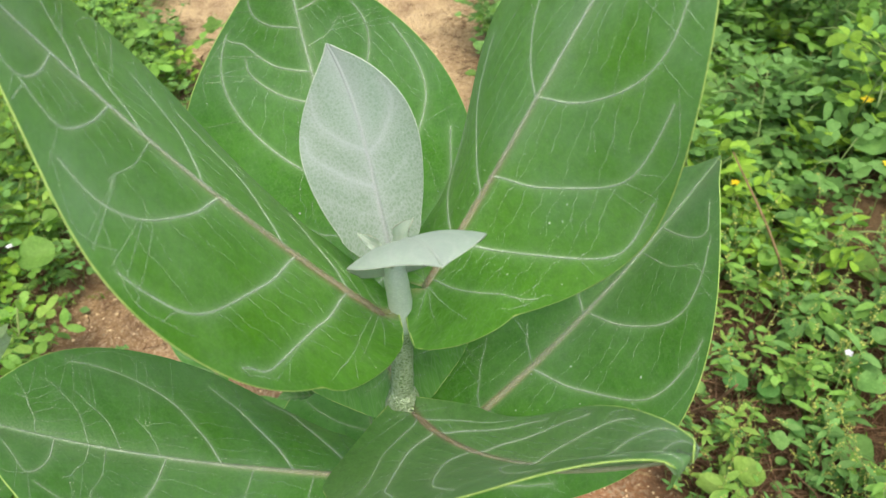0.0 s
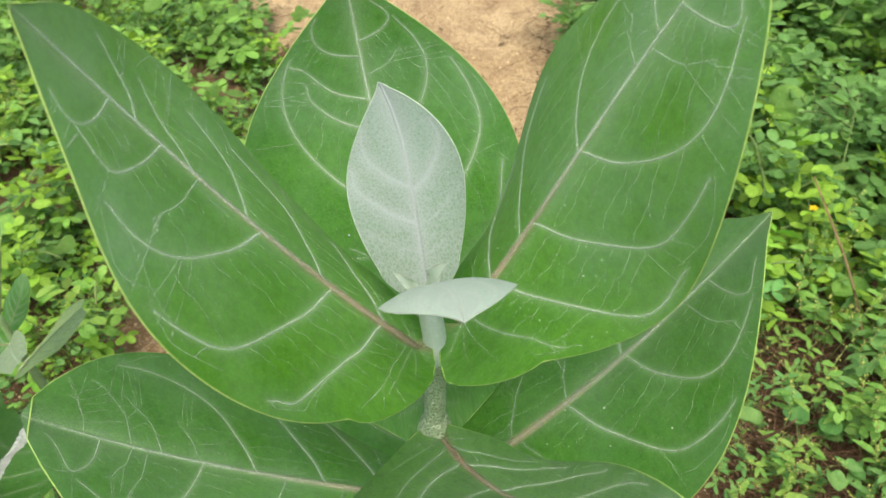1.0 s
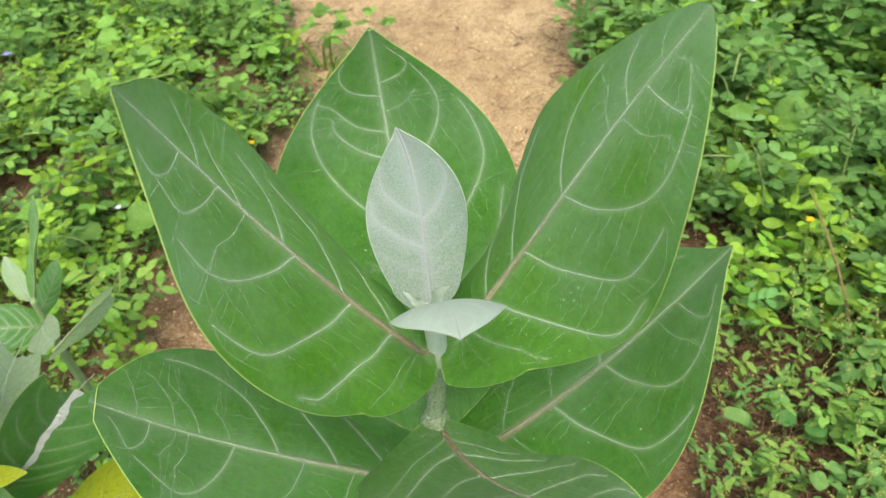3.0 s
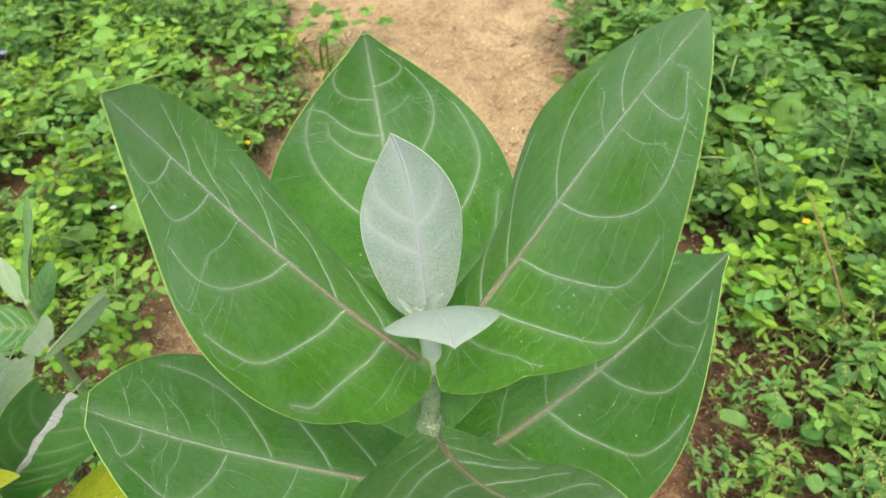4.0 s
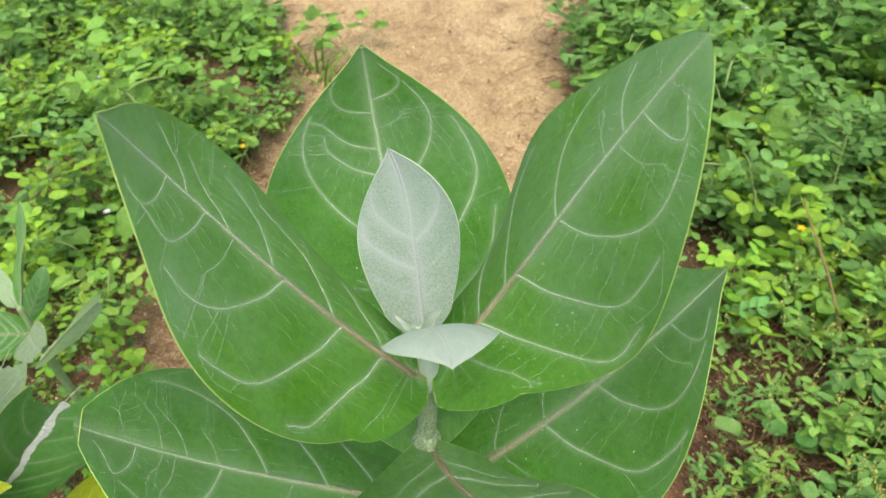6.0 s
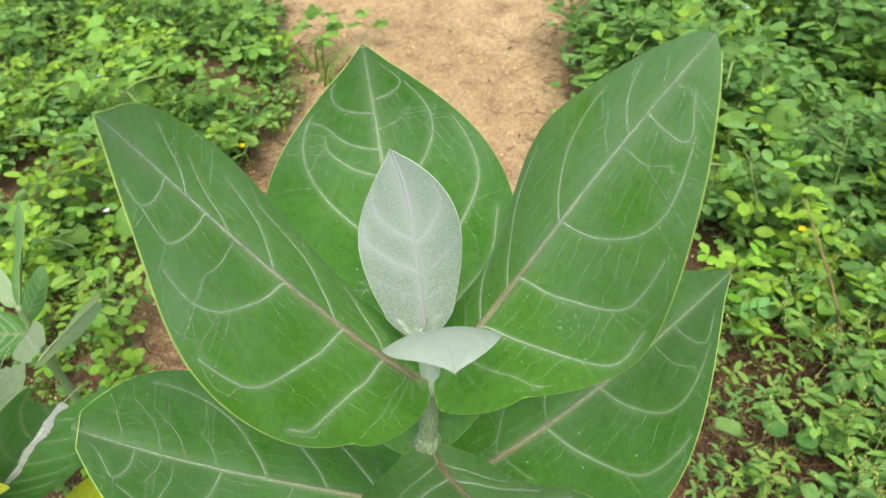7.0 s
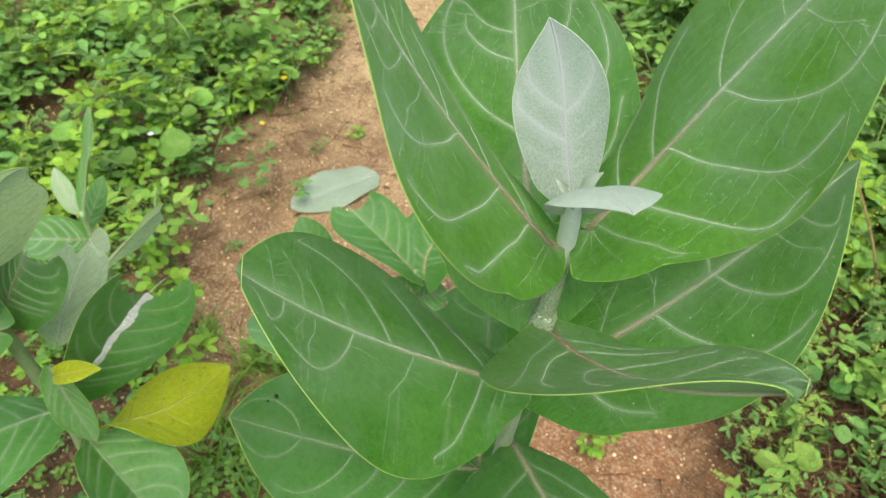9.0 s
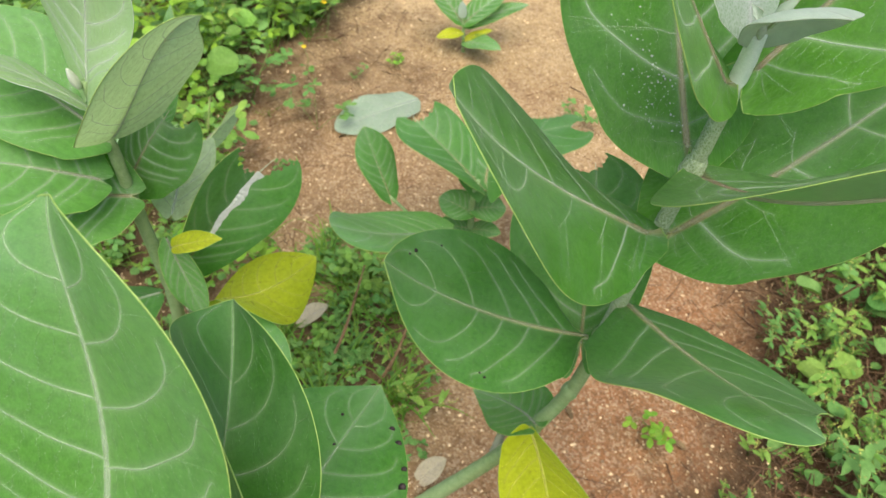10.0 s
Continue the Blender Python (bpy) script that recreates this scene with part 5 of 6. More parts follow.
def leaflet(at, way, up, length, width, droop=0.25, fold=0.3, blunt=False):
    """A small leaf of four rows, folded a little along its rib and bent down to its tip."""
    way = way / np.linalg.norm(way)
    up = up - way * (up @ way)
    up /= np.linalg.norm(up) + 1e-9
    side = np.cross(way, up)
    prof = (0.12, 0.86, 0.98, 0.34) if blunt else (0.12, 1.0, 0.78, 0.08)
    verts, faces = [], []
    for k, s in enumerate((0.0, 0.34, 0.72, 1.0)):
        c = at + way * length * s - up * length * droop * s * s
        w = width * 0.5 * prof[k]
        verts += [c - side * w + up * w * fold, c, c + side * w + up * w * fold]
    for k in range(3):
        a = 3 * k
        faces += [(a, a + 1, a + 4, a + 3), (a + 1, a + 2, a + 5, a + 4)]
    return verts, faces


def joined(bits):
    verts, faces = [], []
    for v, f in bits:
        faces += [tuple(i + len(verts) for i in q) for q in f]
        verts += list(v)
    return verts, faces


def thin(points, r, seg=4):
    return tube(points, [r * (1 - 0.5 * k / (len(points) - 1)) for k in range(len(points))], seg)


UP = np.array((0.0, 0.0, 1.0))


def away(a, lift):
    return np.array((math.cos(a) * math.cos(lift), math.sin(a) * math.cos(lift), math.sin(lift)))


def senna(rr, height, leaves, size, pods=0):
    """Upright weed with paired blunt leaflets and long curved pods."""
    out = []
    lean = away(rr.uniform(0, 6.3), 1.2) * height
    line = [np.zeros(3), lean * 0.5 + UP * height * 0.05, lean]
    out.append(("stem", *thin(line, 0.0022, 5), 3))
    for k in range(leaves):
        s = 0.25 + 0.75 * k / (leaves - 1)
        b = lean * s
        a = k * 2.4 + rr.uniform(-0.4, 0.4)
        d = away(a, rr.uniform(0.15, 0.7))
        ln = size * rr.uniform(1.6, 2.3)
        e = b + d * ln
        bits = [thin([b, (b + e) / 2 + UP * 0.004, e], 0.0009, 3)]
        for q in range(rr.randint(2, 4)):
            p = b + d * ln * (0.45 + 0.27 * q)
            for sg in (-1, 1):
                w = np.cross(d, UP) * sg + d * 0.55 + UP * rr.uniform(-0.1, 0.25)
                bits.append(leaflet(p, w, UP + rr.uniform(-0.75, 0.75, 3), size * rr.uniform(0.6, 1.1) * (0.75 + 0.2 * q), size * rr.uniform(0.4, 0.62), rr.uniform(0.05, 0.35), rr.uniform(0.0, 0.3), True))
        out.append(("leaf", *joined(bits), -1))
    for k in range(pods):
        s = rr.uniform(0.55, 0.9)
        b, d = lean * s, away(rr.uniform(0, 6.3), rr.uniform(0.2, 0.9))
        ln = rr.uniform(0.09, 0.14)
        out.append(("pod", *tube([b + d * ln * q + UP * ln * (0.25 * q - 0.5 * q * q) for q in np.linspace(0, 1, 7)], [0.0012, 0.0022, 0.0024, 0.0024, 0.0023, 0.002, 0.0008], 5), 3))
    return out


def creeper(rr, height, leaves, size):
    """Low sprawling weed with leaves of three rounded leaflets."""
    out = []
    tips = []
    for k in range(3):
        d = away(rr.uniform(0, 6.3), rr.uniform(0.4, 1.2)) * height * rr.uniform(0.7, 1.3)
        out.append(("stem", *thin([np.zeros(3), d * 0.5 + UP * height * 0.15, d], 0.0014, 3), 3))
        tips.append(d)
    for k in range(leaves):
        b = tips[k % 3] * rr.uniform(0.35, 1.0)
        d = away(rr.uniform(0, 6.3), rr.uniform(0.2, 0.9))
        p = b + d * size * rr.uniform(0.7, 1.5)
        lb = [thin([b, p], 0.0007, 3)]
        for q in (-1, 0, 1):
            w = away(math.atan2(d[1], d[0]) + q * 1.35, rr.uniform(-0.15, 0.3))
            lb.append(leaflet(p, w, UP + rr.uniform(-0.6, 0.6, 3), size * rr.uniform(0.65, 1.1), size * rr.uniform(0.5, 0.75), rr.uniform(0.05, 0.3), rr.uniform(0, 0.3), True))
        out.append(("leaf", *joined(lb), -1))
    return out


def spike_herb(rr, height, leaves, size):
    """Thin weed with pointed leaves and knots of small yellowish florets."""
    out = []
    heads = []
    for k in range(3):
        d = away(rr.uniform(0, 6.3), rr.uniform(0.95, 1.4)) * height * rr.uniform(0.7, 1.1)
        out.append(("stem", *thin([np.zeros(3), d * 0.5 + UP * height * 0.04, d], 0.0012, 3), 3))
        heads.append(d)
    for k in range(leaves):
        s = rr.uniform(0.2, 0.85)
        b = heads[k % 3] * s + UP * height * 0.16 * s * (1 - s)
        w = away(rr.uniform(0, 6.3), rr.uniform(-0.1, 0.6))
        out.append(("leaf", *leaflet(b, w, UP + rr.uniform(-0.3, 0.3, 3), size * rr.uniform(0.8, 1.3), size * rr.uniform(0.36, 0.5), rr.uniform(0.05, 0.35), rr.uniform(0.05, 0.4)), -1))
    for d in heads:
        fb = []
        for s in np.linspace(0.55, 1.0, 5):
            for q in range(3):
                c = d * s + UP * height * 0.16 * s * (1 - s) + rr.uniform(-0.0045, 0.0045, 3)
                r = rr.uniform(0.0014, 0.0024)
                fb.append(([c + UP * r, c + (r, 0, 0), c + (0, r, 0), c - (r, 0, 0), c - (0, r, 0), c - UP * r], [(0, 1, 2), (0, 2, 3), (0, 3, 4), (0, 4, 1), (5, 2, 1), (5, 3, 2), (5, 4, 3), (5, 1, 4)]))
        out.append(("flower_spike", *joined(fb), 4))
    return out


def round_leaf(at, way, up, size, rr):
    """A broad heart-shaped leaf, waved and cupped a little."""
    way = way / np.linalg.norm(way)
    up = up - way * (up @ way)
    up /= np.linalg.norm(up) + 1e-9
    side = np.cross(way, up)
    verts, faces = [at], []
    n = 18
    ph = rr.uniform(0, 6)
    for ring in (0.5, 1.0):
        for k in range(n):
            a = 2 * math.pi * k / n
            r = size * 0.5 * ring * (1 - 0.30 * math.exp(-((min(a, 2 * math.pi - a)) / 0.35) ** 2) + 0.05 * math.cos(5 * a + ph))
            verts.append(at + way * (size * 0.42 * ring - r * math.cos(a)) + side * r * math.sin(a) + up * (0.10 * size * ring**2 + 0.16 * size * ring * abs(math.sin(a)) + 0.03 * size * ring * math.sin(3 * a + ph)))
    for k in range(n):
        q = (k + 1) % n
        faces += [(0, 1 + k, 1 + q), (1 + k, 1 + n + k, 1 + n + q, 1 + q)]
    return verts, faces


def broadleaf(rr, height, leaves, size):
    """Weed of a few broad round leaves on thin stalks."""
    out = []
    ends = []
    for k in range(leaves):
        d = away(k * 2.4 + rr.uniform(-0.4, 0.4), rr.uniform(0.7, 1.3)) * height * rr.uniform(0.6, 1.1)
        out.append(("stalk", *thin([np.zeros(3), d * 0.5 + UP * height * 0.1, d], 0.0013, 3), 3))
        ends.append(d)
    for d in ends:
        out.append(("leaf", *round_leaf(d, away(math.atan2(d[1], d[0]), rr.uniform(-0.3, 0.2)), UP + rr.uniform(-0.35, 0.35, 3), size * rr.uniform(0.75, 1.15), rr), -1))
    return out


def grass_tuft(rr, height, blades, size):
    out = []
    for k in range(blades):
        a = rr.uniform(0, 6.3)
        d = away(a, rr.uniform(0.5, 1.35))
        side = np.cross(d, UP)
        side /= np.linalg.norm(side)
        ln = height * rr.uniform(0.6, 1.2)
        b = np.array((rr.uniform(-0.012, 0.012), rr.uniform(-0.012, 0.012), 0))
        verts, faces = [], []
        for q, s in enumerate(np.linspace(0, 1, 6)):
            c = b + d * ln * s - UP * ln * 0.45 * s**2.2
            w = size * (1 - s**1.6) + 0.0002
            verts += [c - side * w, c - UP * w * 0.4, c + side * w]
            if q:
                o = 3 * q
                faces += [(o - 3, o - 2, o + 1, o), (o - 2, o - 1, o + 2, o + 1)]
        out.append(("blade", verts, faces, 5))
    return out


rw = np.random.RandomState(42)
KINDS = {
    "senna_weed": [senna(rw, *q) for q in ((0.17, 9, 0.033, 0), (0.23, 11, 0.038, 1), (0.13, 8, 0.030, 0), (0.28, 13, 0.036, 2))],
    "creeping_weed": [creeper(rw, h, n, s) for h, n, s in ((0.08, 9, 0.025), (0.11, 11, 0.029), (0.07, 8, 0.021), (0.15, 12, 0.031))],
    "spike_weed": [spike_herb(rw, h, n, s) for h, n, s in ((0.19, 13, 0.032), (0.24, 16, 0.030), (0.15, 11, 0.027))],
    "broadleaf_weed": [broadleaf(rw, h, n, s) for h, n, s in ((0.14, 5, 0.058), (0.20, 6, 0.070), (0.10, 4, 0.048))],
    "grass_tuft": [grass_tuft(rw, h, n, s) for h, n, s in ((0.11, 9, 0.0016), (0.15, 11, 0.002), (0.08, 8, 0.0013))],
}
LABELS = {"senna_weed": ("bright green weed with paired rounded leaflets", "weed"), "creeping_weed": ("low creeping weed with clover-like leaflets", "weed"),
          "spike_weed": ("thin green weed with knots of yellowish florets", "weed"), "broadleaf_weed": ("weed with broad pale green rounded leaves", "weed"), "grass_tuft": ("tuft of narrow green grass", "grass")}


def weed_mats(shade):
    return [weed_stem, floret_mat, grass_mat][shade - 3] if shade >= 3 else None


# where each weed stands: kind, place, size
stands = []
for k in range(15000):
    x, y = rw.uniform(-2.3, 1.5), rw.uniform(-0.5, 3.2)
    if not weedy(x, y):
        continue
    right = x > -0.2
    far = y > 1.35
    # gaps of bare litter inside the growth
    if noise.noise((x * 3.1, y * 3.1, 7.0)) < -0.22:
        continue
    low_right = right and y < 1.0
    pick = rw.rand()
    if low_right:
        kind = "spike_weed" if pick < 0.82 else "senna_weed" if pick < 0.87 else "creeping_weed" if pick < 0.93 else "grass_tuft"
    elif right:
        kind = "senna_weed" if pick < 0.48 else "creeping_weed" if pick < 0.74 else "spike_weed" if pick < 0.92 else "grass_tuft"
    else:
        kind = "creeping_weed" if pick < 0.36 else "senna_weed" if pick < 0.50 else "spike_weed" if pick < 0.80 else "grass_tuft"
    if rw.rand() < 0.025:
        kind = "broadleaf_weed"
    keep = 0.46 if kind == "senna_weed" else 0.55 if kind != "creeping_weed" else 0.8
    if x < -1.75 or x > 1.1 or y > 2.7 or y < 0.1:
        keep *= 0.4
    if y < 0.75 and not right:
        kind, keep = ("creeping_weed" if pick < 0.7 else "grass_tuft"), 0.35
    if low_right:
        keep *= 0.9
    elif not right:
        keep *= 1.25
    if rw.rand() > keep:
        continue
    size = rw.uniform(0.6, 1.25) * (0.78 if low_right else 0.9 if right else 0.76)
    stands.append((kind, rw.randint(len(KINDS[kind])), x, y, size, rw.uniform(0, 6.3), rw.uniform(-0.15, 0.15), (0, 2, 2)[rw.randint(3)] if kind == "broadleaf_weed" or low_right else 1 if rw.rand() < 0.06 + 0.4 * max(0.0, noise.noise((x * 2.3, y * 2.3, 11.0))) else ((0, 2, 2)[rw.randint(3)] if right else (0, 0, 2, 1, 2)[rw.randint(5)])))
# weeds that stand out from the rest: broad round leaves, a pale-tipped senna and tall floret stalks
for kind, var, x, y, size, turn, shade in (("broadleaf_weed", 2, 0.61, 0.80, 1.0, 0.4, 2), ("broadleaf_weed", 2, 0.655, 1.06, 1.3, 2.0, 0),
                                           ("senna_weed", 1, 0.532, 1.25, 0.95, 1.0, 1), ("senna_weed", 3, 0.50, 1.20, 0.8, 3.0, 0), ("spike_weed", 1, 0.49, 0.83, 1.15, 0.3, 0), ("spike_weed", 0, 0.44, 0.74, 1.2, 2.2, 0),
                                           ("spike_weed", 1, 0.42, 0.60, 1.1, 4.0, 0), ("spike_weed", 2, 0.36, 0.52, 1.2, 1.0, 0), ("spike_weed", 1, 0.47, 0.50, 1.1, 5.2, 2), ("senna_weed", 3, -0.86, 1.30, 1.0, 0.7, 0), ("senna_weed", 1, -0.74, 1.42, 1.0, 2.7, 0),
                                           ("senna_weed", 3, -0.72, 1.06, 0.9, 4.7, 2), ("grass_tuft", 1, -0.60, 1.76, 1.6, 0.2, 0), ("grass_tuft", 1, -0.56, 1.70, 1.4, 1.2, 0), ("creeping_weed", 3, -0.63, 1.72, 1.2, 2.2, 0), ("creeping_weed", 3, -0.52, 1.82, 1.0, 2.2, 0)):
    stands.append((kind, var, x, y, size, turn, 0.05, shade))
# floret weeds crowding the ground beside the main plant
for k in range(130):
    x, y = rw.uniform(0.30, 0.90), rw.uniform(0.40, 1.15)
    if weedy(x, y):
        stands.append(("spike_weed", rw.randint(3), x, y, rw.uniform(0.6, 0.95), rw.uniform(0, 6.3), rw.uniform(-0.2, 0.2), (0, 2, 2)[rw.randint(3)]))
# a low patch between the milkweeds
for k in range(190):
    x, y = rw.uniform(-0.36, -0.08), rw.uniform(0.34, 0.74)
    if x > np.interp(y, [0.34, 0.55, 0.74], [-0.04, -0.12, -0.24]):
        continue
    pick = rw.rand()
    kind, scale = ("creeping_weed", 0.6) if pick < 0.5 else ("spike_weed", 0.5) if pick < 0.68 else ("grass_tuft", 0.9)
    stands.append((kind, rw.randint(3), x, y, rw.uniform(0.7, 1.25) * scale, rw.uniform(0, 6.3), 0.0, (0, 2, 2)[rw.randint(3)]))
# a few weeds alone in the sand
for x, y in ((-0.46, 1.17), (-0.39, 1.25), (-0.22, 1.19), (-0.17, 1.17), (-0.50, 0.86), (-0.47, 0.98), (0.02, 1.18), (-0.30, 0.66), (-0.27, 0.56), (-0.24, 0.50), (-0.20, 0.60), (-0.33, 0.72), (0.22, 0.52), (0.18, 0.62), (-0.16, 0.47), (-0.12, 0.40), (-0.20, 0.38), (-0.1, 0.5)):
    stands.append(("creeping_weed", rw.randint(4), x, y, rw.uniform(0.4, 0.7), rw.uniform(0, 6.3), 0.0, rw.randint(3)))
# thinner growth farther out, fading away unevenly
for k in range(2600):
    x, y = rw.uniform(-5.0, 4.2), rw.uniform(-3.0, 6.2)
    out = max(-2.2 - x, x - 1.4, y - 3.1, -0.4 - y)
    if out < 0 or not (inside_left(x, y) or inside_right(x, y)) or rw.rand() > 0.75 - 0.32 * out + 0.6 * noise.noise((x * 0.9, y * 0.9, 3.0)):
        continue
    kind = ("creeping_weed", "senna_weed", "spike_weed")[rw.randint(3)]
    stands.append((kind, rw.randint(3), x, y, rw.uniform(1.0, 1.7), rw.uniform(0, 6.3), 0.0, (0, 0, 1, 2)[rw.randint(4)]))
stands.sort(key=lambda s: (s[2] + 0.1) ** 2 + (s[3] - 0.75) ** 2)

SINGLE = 430
models = {}
bulk, offset = {}, {}
for n, (kind, var, x, y, size, turn, tip, shade) in enumerate(stands):
    m = Matrix.Translation((x, y, ground_height(x, y) - 0.002)) @ Euler((tip, -tip, turn)).to_matrix().to_4x4() @ Matrix.Scale(size, 4)
    if n < SINGLE:
        key = (kind, var, shade)
        if key in models:
            copy_thing(models[key], m)
            continue
        ob = thing(kind, (0, 0, 0), *LABELS[kind], group={"grass_tuft": "grass tufts"}.get(kind, kind.replace("_", " ") + "s"))
        for pname, v, f, mi in KINDS[kind][var]:
            part(pname, mesh_from(pname, v, f), weed_mats(mi) or WEED[shade], ob)
        ob.matrix_basis = m
        models[key] = ob
    else:
        mm = np.array(m)
        for pname, v, f, mi in KINDS[kind][var]:
            if mi == 4 and y > 1.6:
                continue
            slot = mi if mi >= 3 else shade
            vs, fs = bulk.setdefault(slot, ([], []))
            o = offset.get(slot, 0)
            offset[slot] = o + len(v)
            vs.append(np.array(v) @ mm[:3, :3].T + mm[:3, 3])
            fs.append((o, f))

for slot, (vs, fs) in bulk.items():
    mat = weed_mats(slot) or WEED[slot]
    me = mesh_from("weeds", np.vstack(vs), [tuple(i + o for i in q) for o, f in fs for q in f])
    me.materials.append(mat)
    nm, lab = {3: ("weed_stems", "tangled thin green weed stems"), 4: ("weed_florets", "scattered yellowish weed florets"), 5: ("grass", "thin green grass among weeds")}.get(slot, ("weeds", "dense green weeds covering the ground"))
    tagged(new(nm, me), lab, "weeds", kind="stuff")

# low filler under the weeds
fv, ff = [], []
for k in range(9500):
    x, y = rw.uniform(-2.2, 1.4), rw.uniform(-0.3, 3.1)
    if not weedy(x, y) or (x > -0.2 and y < 1.0 and rw.rand() > 0.35):
        continue
    p = np.array((x, y, ground_height(x, y) + rw.uniform(0.006, 0.05)))
    v, f = leaflet(p, away(rw.uniform(0, 6.3), rw.uniform(-0.1, 0.5)), UP + rw.uniform(-0.5, 0.5, 3), rw.uniform(0.010, 0.022), rw.uniform(0.008, 0.015), 0.2, 0.15, True)
    ff += [tuple(i + len(fv) for i in q) for q in f]
    fv += v
low = mesh_from("ground_cover", fv, ff)
low.materials.append(WEED[2])
tagged(new("ground_cover", low), "low small-leaved green cover on the soil", "ground cover", kind="stuff")

# dry straw and litter
sv, sf = [], []
for k in range(15000):
    x, y = rw.uniform(-1.9, 1.2), rw.uniform(-0.2, 2.7)
    w = weedy(x, y) or weedy(x - 0.1, y) or weedy(x + 0.12, y)
    edge = weedy(x - 0.22, y) or weedy(x + 0.2, y)
    if not w and rw.rand() > (0.3 if edge else 0.08):
        continue
    a, ln = rw.uniform(0, 6.3), rw.uniform(0.015, 0.075)
    c = np.array((x, y, ground_height(x, y) + rw.uniform(0.001, 0.022 if w else 0.004)))
    d = away(a, rw.uniform(-0.15, 0.3)) * ln
    bend = rw.uniform(-0.006, 0.006, 3)
    v, f = thin([c - d / 2, c + bend, c + d / 2], rw.uniform(0.0005, 0.0013), 3)
    sf += [tuple(i + len(sv) for i in q) for q in f]
    sv += list(v)
for k in range(2600):
    # longer, tangled stalks under the floret weeds
    x, y = rw.uniform(0.3, 0.85), rw.uniform(0.42, 1.15)
    if not weedy(x, y):
        continue
    c = np.array((x, y, ground_height(x, y) + rw.uniform(0.002, 0.045)))
    d = away(rw.uniform(0, 6.3), rw.uniform(-0.2, 0.5)) * rw.uniform(0.04, 0.11)
    v, f = thin([c - d / 2, c + rw.uniform(-0.01, 0.01, 3), c + d / 2], rw.uniform(0.0006, 0.0014), 3)
    sf += [tuple(i + len(sv) for i in q) for q in f]
    sv += list(v)
st_me = mesh_from("dry_litter", sv, sf)
st_me.materials.append(straw_mat)
tagged(new("dry_litter", st_me), "dry brown straw and stalks on the soil", "litter", kind="stuff")

# grit in the sand
ng = 17000
gx, gy = rw.uniform(-0.75, 0.5, ng), 0.3 + 1.9 * rw.rand(ng) ** 1.4
gr_r = 0.0007 + 0.0024 * rw.rand(ng) ** 4
gz = np.array([ground_height(x, y) for x, y in zip(gx, gy)]) + gr_r * 0.3
shape = np.array([(0, 0, 0.8), (1, 0, 0), (0, 1, 0), (-1, 0, 0), (0, -1, 0), (0, 0, -1)], float)
gv = (np.stack([gx, gy, gz], 1)[:, None] + shape[None] * gr_r[:, None, None] * rw.uniform(0.7, 1.3, (ng, 6, 1))).reshape(-1, 3)
tri = np.array([(0, 1, 2), (0, 2, 3), (0, 3, 4), (0, 4, 1), (5, 2, 1), (5, 3, 2), (5, 4, 3), (5, 1, 4)])
gf = (np.arange(ng)[:, None, None] * 6 + tri[None]).reshape(-1, 3).tolist()
gr = mesh_from("grit", gv, gf, False)
gr.materials.append(grit_mat)
tagged(new("grit", gr), "pale grit and small pebbles in the sand", "gravel", kind="stuff")

# dead leaves and crumbs of bark
dv, df = [], []
for k in range(900):
    x, y = rw.uniform(-1.2, 0.9), rw.uniform(0.1, 2.3)
    if not (weedy(x, y) or weedy(x + 0.1, y) or weedy(x - 0.1, y)) and rw.rand() > 0.22:
        continue
    p = np.array((x, y, ground_height(x, y) + 0.003))
    v, f = leaflet(p, away(rw.uniform(0, 6.3), rw.uniform(-0.05, 0.3)), UP + rw.uniform(-0.6, 0.6, 3), rw.uniform(0.008, 0.026), rw.uniform(0.004, 0.012), rw.uniform(-0.3, 0.3), rw.uniform(0.1, 0.7))
    df += [tuple(i + len(dv) for i in q) for q in f]
    dv += v
dl = mesh_from("dead_leaves", dv, df)
dl.materials.append(straw_mat)
tagged(new("dead_leaves", dl), "small curled brown dead leaves on the soil", "litter", kind="stuff")


# ---------------------------------------------------------------- wild flowers among the weeds
def wildflower(at, material, size, label, seed):
    rr = np.random.RandomState(seed)
    ob = thing("wildflower", (at[0], at[1], 0.0), label, "flower", "wild flowers")
    top = np.array((0, 0, at[2]))
    v, f = thin([np.zeros(3), top * 0.5 + (0.006, 0.004, 0), top], 0.0012, 4)
    part("stem", mesh_from("stem", v, f), weed_stem, ob)
    for k in range(5):
        v, f = leaflet(top, away(k * 1.257 + rr.uniform(-0.1, 0.1), rr.uniform(0.2, 0.6)), UP, size, size * 0.75, 0.1, 0.2, True)
        part("petal", mesh_from("petal", v, f), material, ob)
    return ob


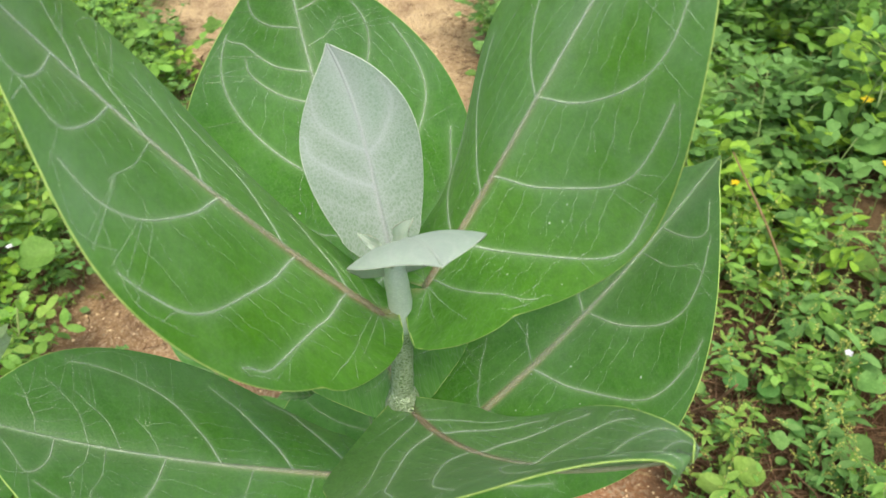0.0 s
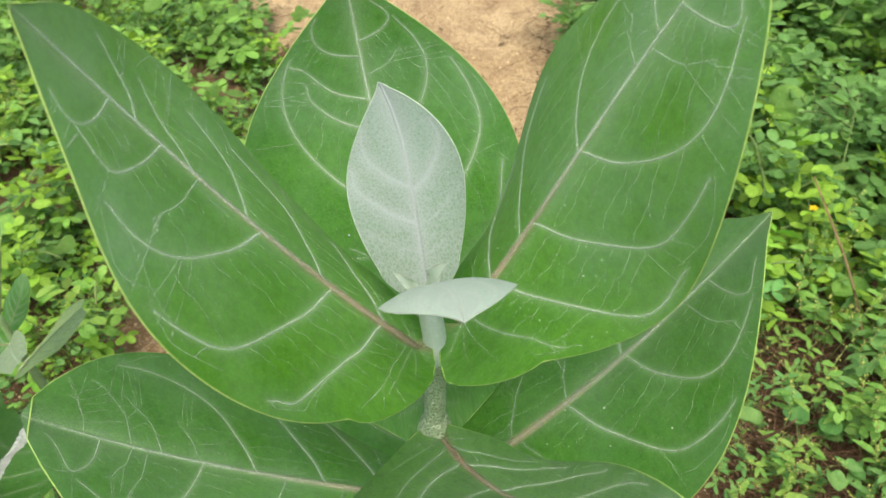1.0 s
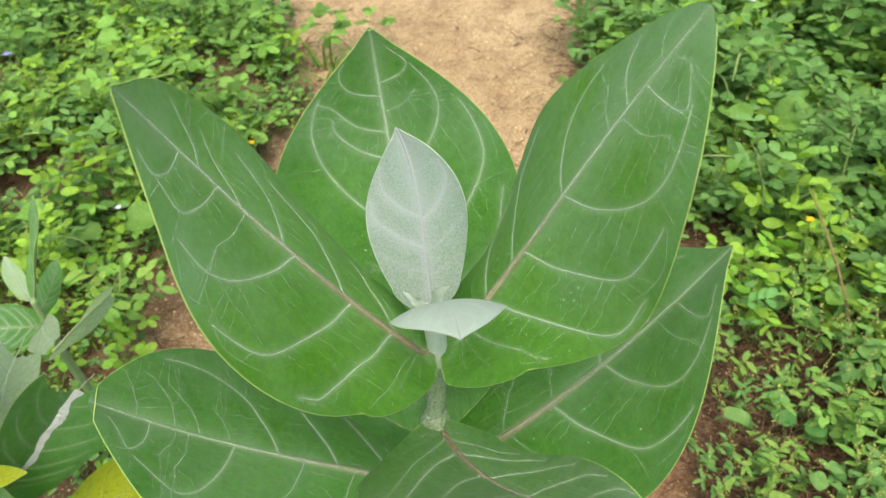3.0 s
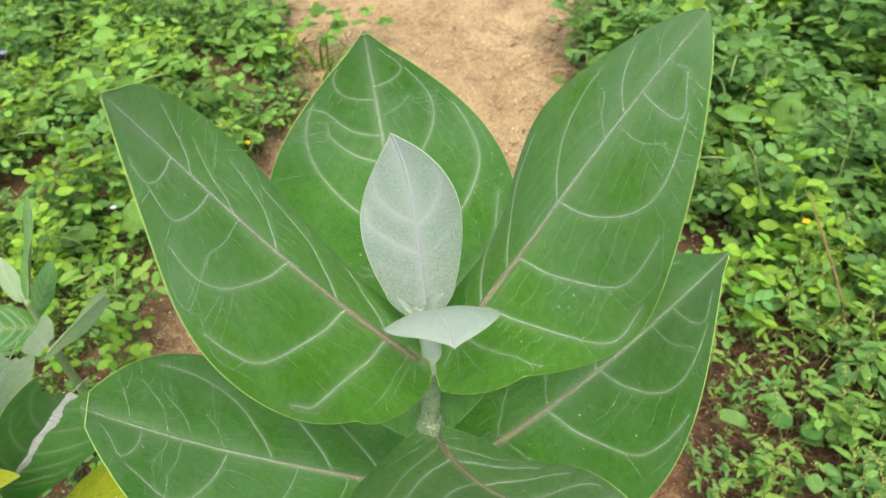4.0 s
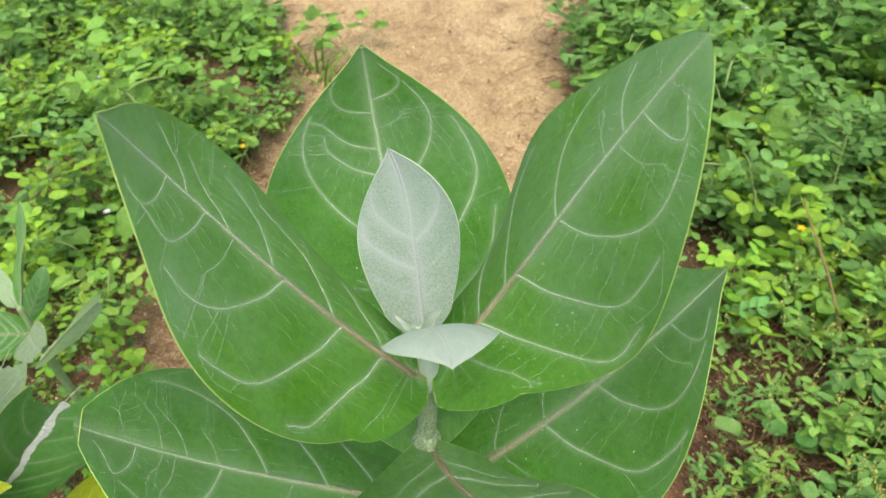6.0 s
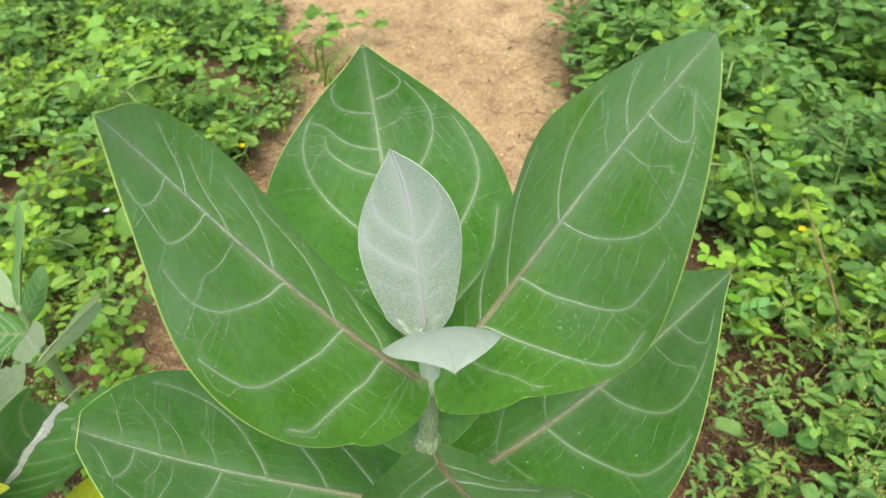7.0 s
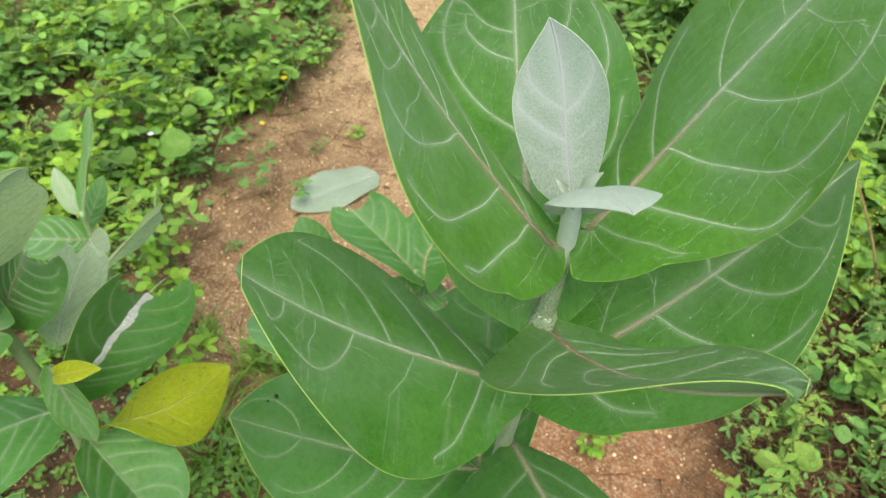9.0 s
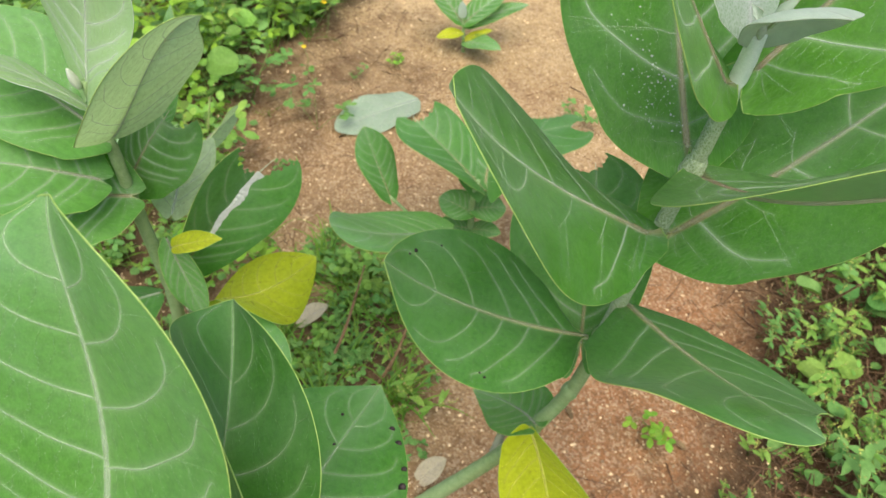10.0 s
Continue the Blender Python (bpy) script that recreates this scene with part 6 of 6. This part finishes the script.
petal_violet = rough_material("violet petal", (0.30, 0.28, 0.55), (0.40, 0.38, 0.65), 60, 0.6, 0.1, 0.0005, glow=0.2)
for k, (p, s) in enumerate((((-0.573, 1.277, 0.085), 0.008), ((-0.585, 1.313, 0.075), 0.009), ((-0.565, 1.146, 0.06), 0.006), ((0.51, 1.133, 0.19), 0.008), ((0.784, 1.389, 0.2), 0.012), ((0.767, 1.198, 0.19), 0.011))):
    wildflower(p, petal_yellow, s, "small yellow flower on a thin green stalk", k)
for k, (p, s) in enumerate((((0.607, 0.798, 0.16), 0.006), ((0.436, 1.929, 0.2), 0.010), ((-0.72, 1.0, 0.1), 0.007))):
    wildflower(p, petal_white, s, "small white flower on a thin green stalk", 20 + k)
for k, (p, s) in enumerate((((-1.27, 1.424, 0.14), 0.012), ((-0.98, 1.40, 0.13), 0.009))):
    wildflower(p, petal_violet, s, "small pale violet flower on a thin green stalk", 30 + k)

# ---------------------------------------------------------------- dry stalks and a dead leaf
for k, (a, b) in enumerate((((-0.245, 0.436, -0.005), (-0.223, 0.584, 0.12)), ((-0.17, 0.45, -0.005), (-0.13, 0.53, 0.13)), ((-0.33, 0.47, -0.005), (-0.30, 0.40, 0.14)), ((0.62, 0.95, -0.005), (0.50, 1.15, 0.24)), ((0.40, 0.80, -0.005), (0.44, 0.70, 0.2)))):
    st = thing("dry_stalk", (a[0], a[1], 0.0), "dry brownish weed stalk leaning over the ground", "stalk", "dry stalks")
    mid = (np.array(a) + np.array(b)) / 2 + (0.01, -0.01, 0.012)
    stem_part("stalk", [a, mid, b], [0.0028, 0.0022, 0.0012], 16, st, straw_mat, k, lumps=0.3)
    settle(st)
husk = thing("dead_leaf", (-0.289, 0.534, 0.0), "dry beige dead leaf curled on the weeds", "leaf")
husk_mat = leaf_material("husk", (0.42, 0.36, 0.24), (0.52, 0.46, 0.33), (0.58, 0.52, 0.4), (0.5, 0.44, 0.32), rough=0.85, bloom_sheen=0.1)
simple_leaf(husk, husk_mat, None, (-0.305, 0.515, 0.03), (-0.272, 0.552, 0.045), 0.03, (0.1, -0.2, 1), 0.15, 0.5, fine=0.4, seed=120, rosy=0.0, rim=straw_mat)
settle(husk)
husk2 = thing("dead_leaf", (-0.042, 0.339, 0.0), "grey-brown shrivelled dead leaf by the stem", "leaf")
simple_leaf(husk2, husk_mat, None, (-0.055, 0.325, 0.05), (-0.03, 0.352, 0.072), 0.032, (0.1, -0.3, 1), 0.2, 0.6, fine=0.4, seed=121, rosy=0.0, rim=straw_mat)
settle(husk2)
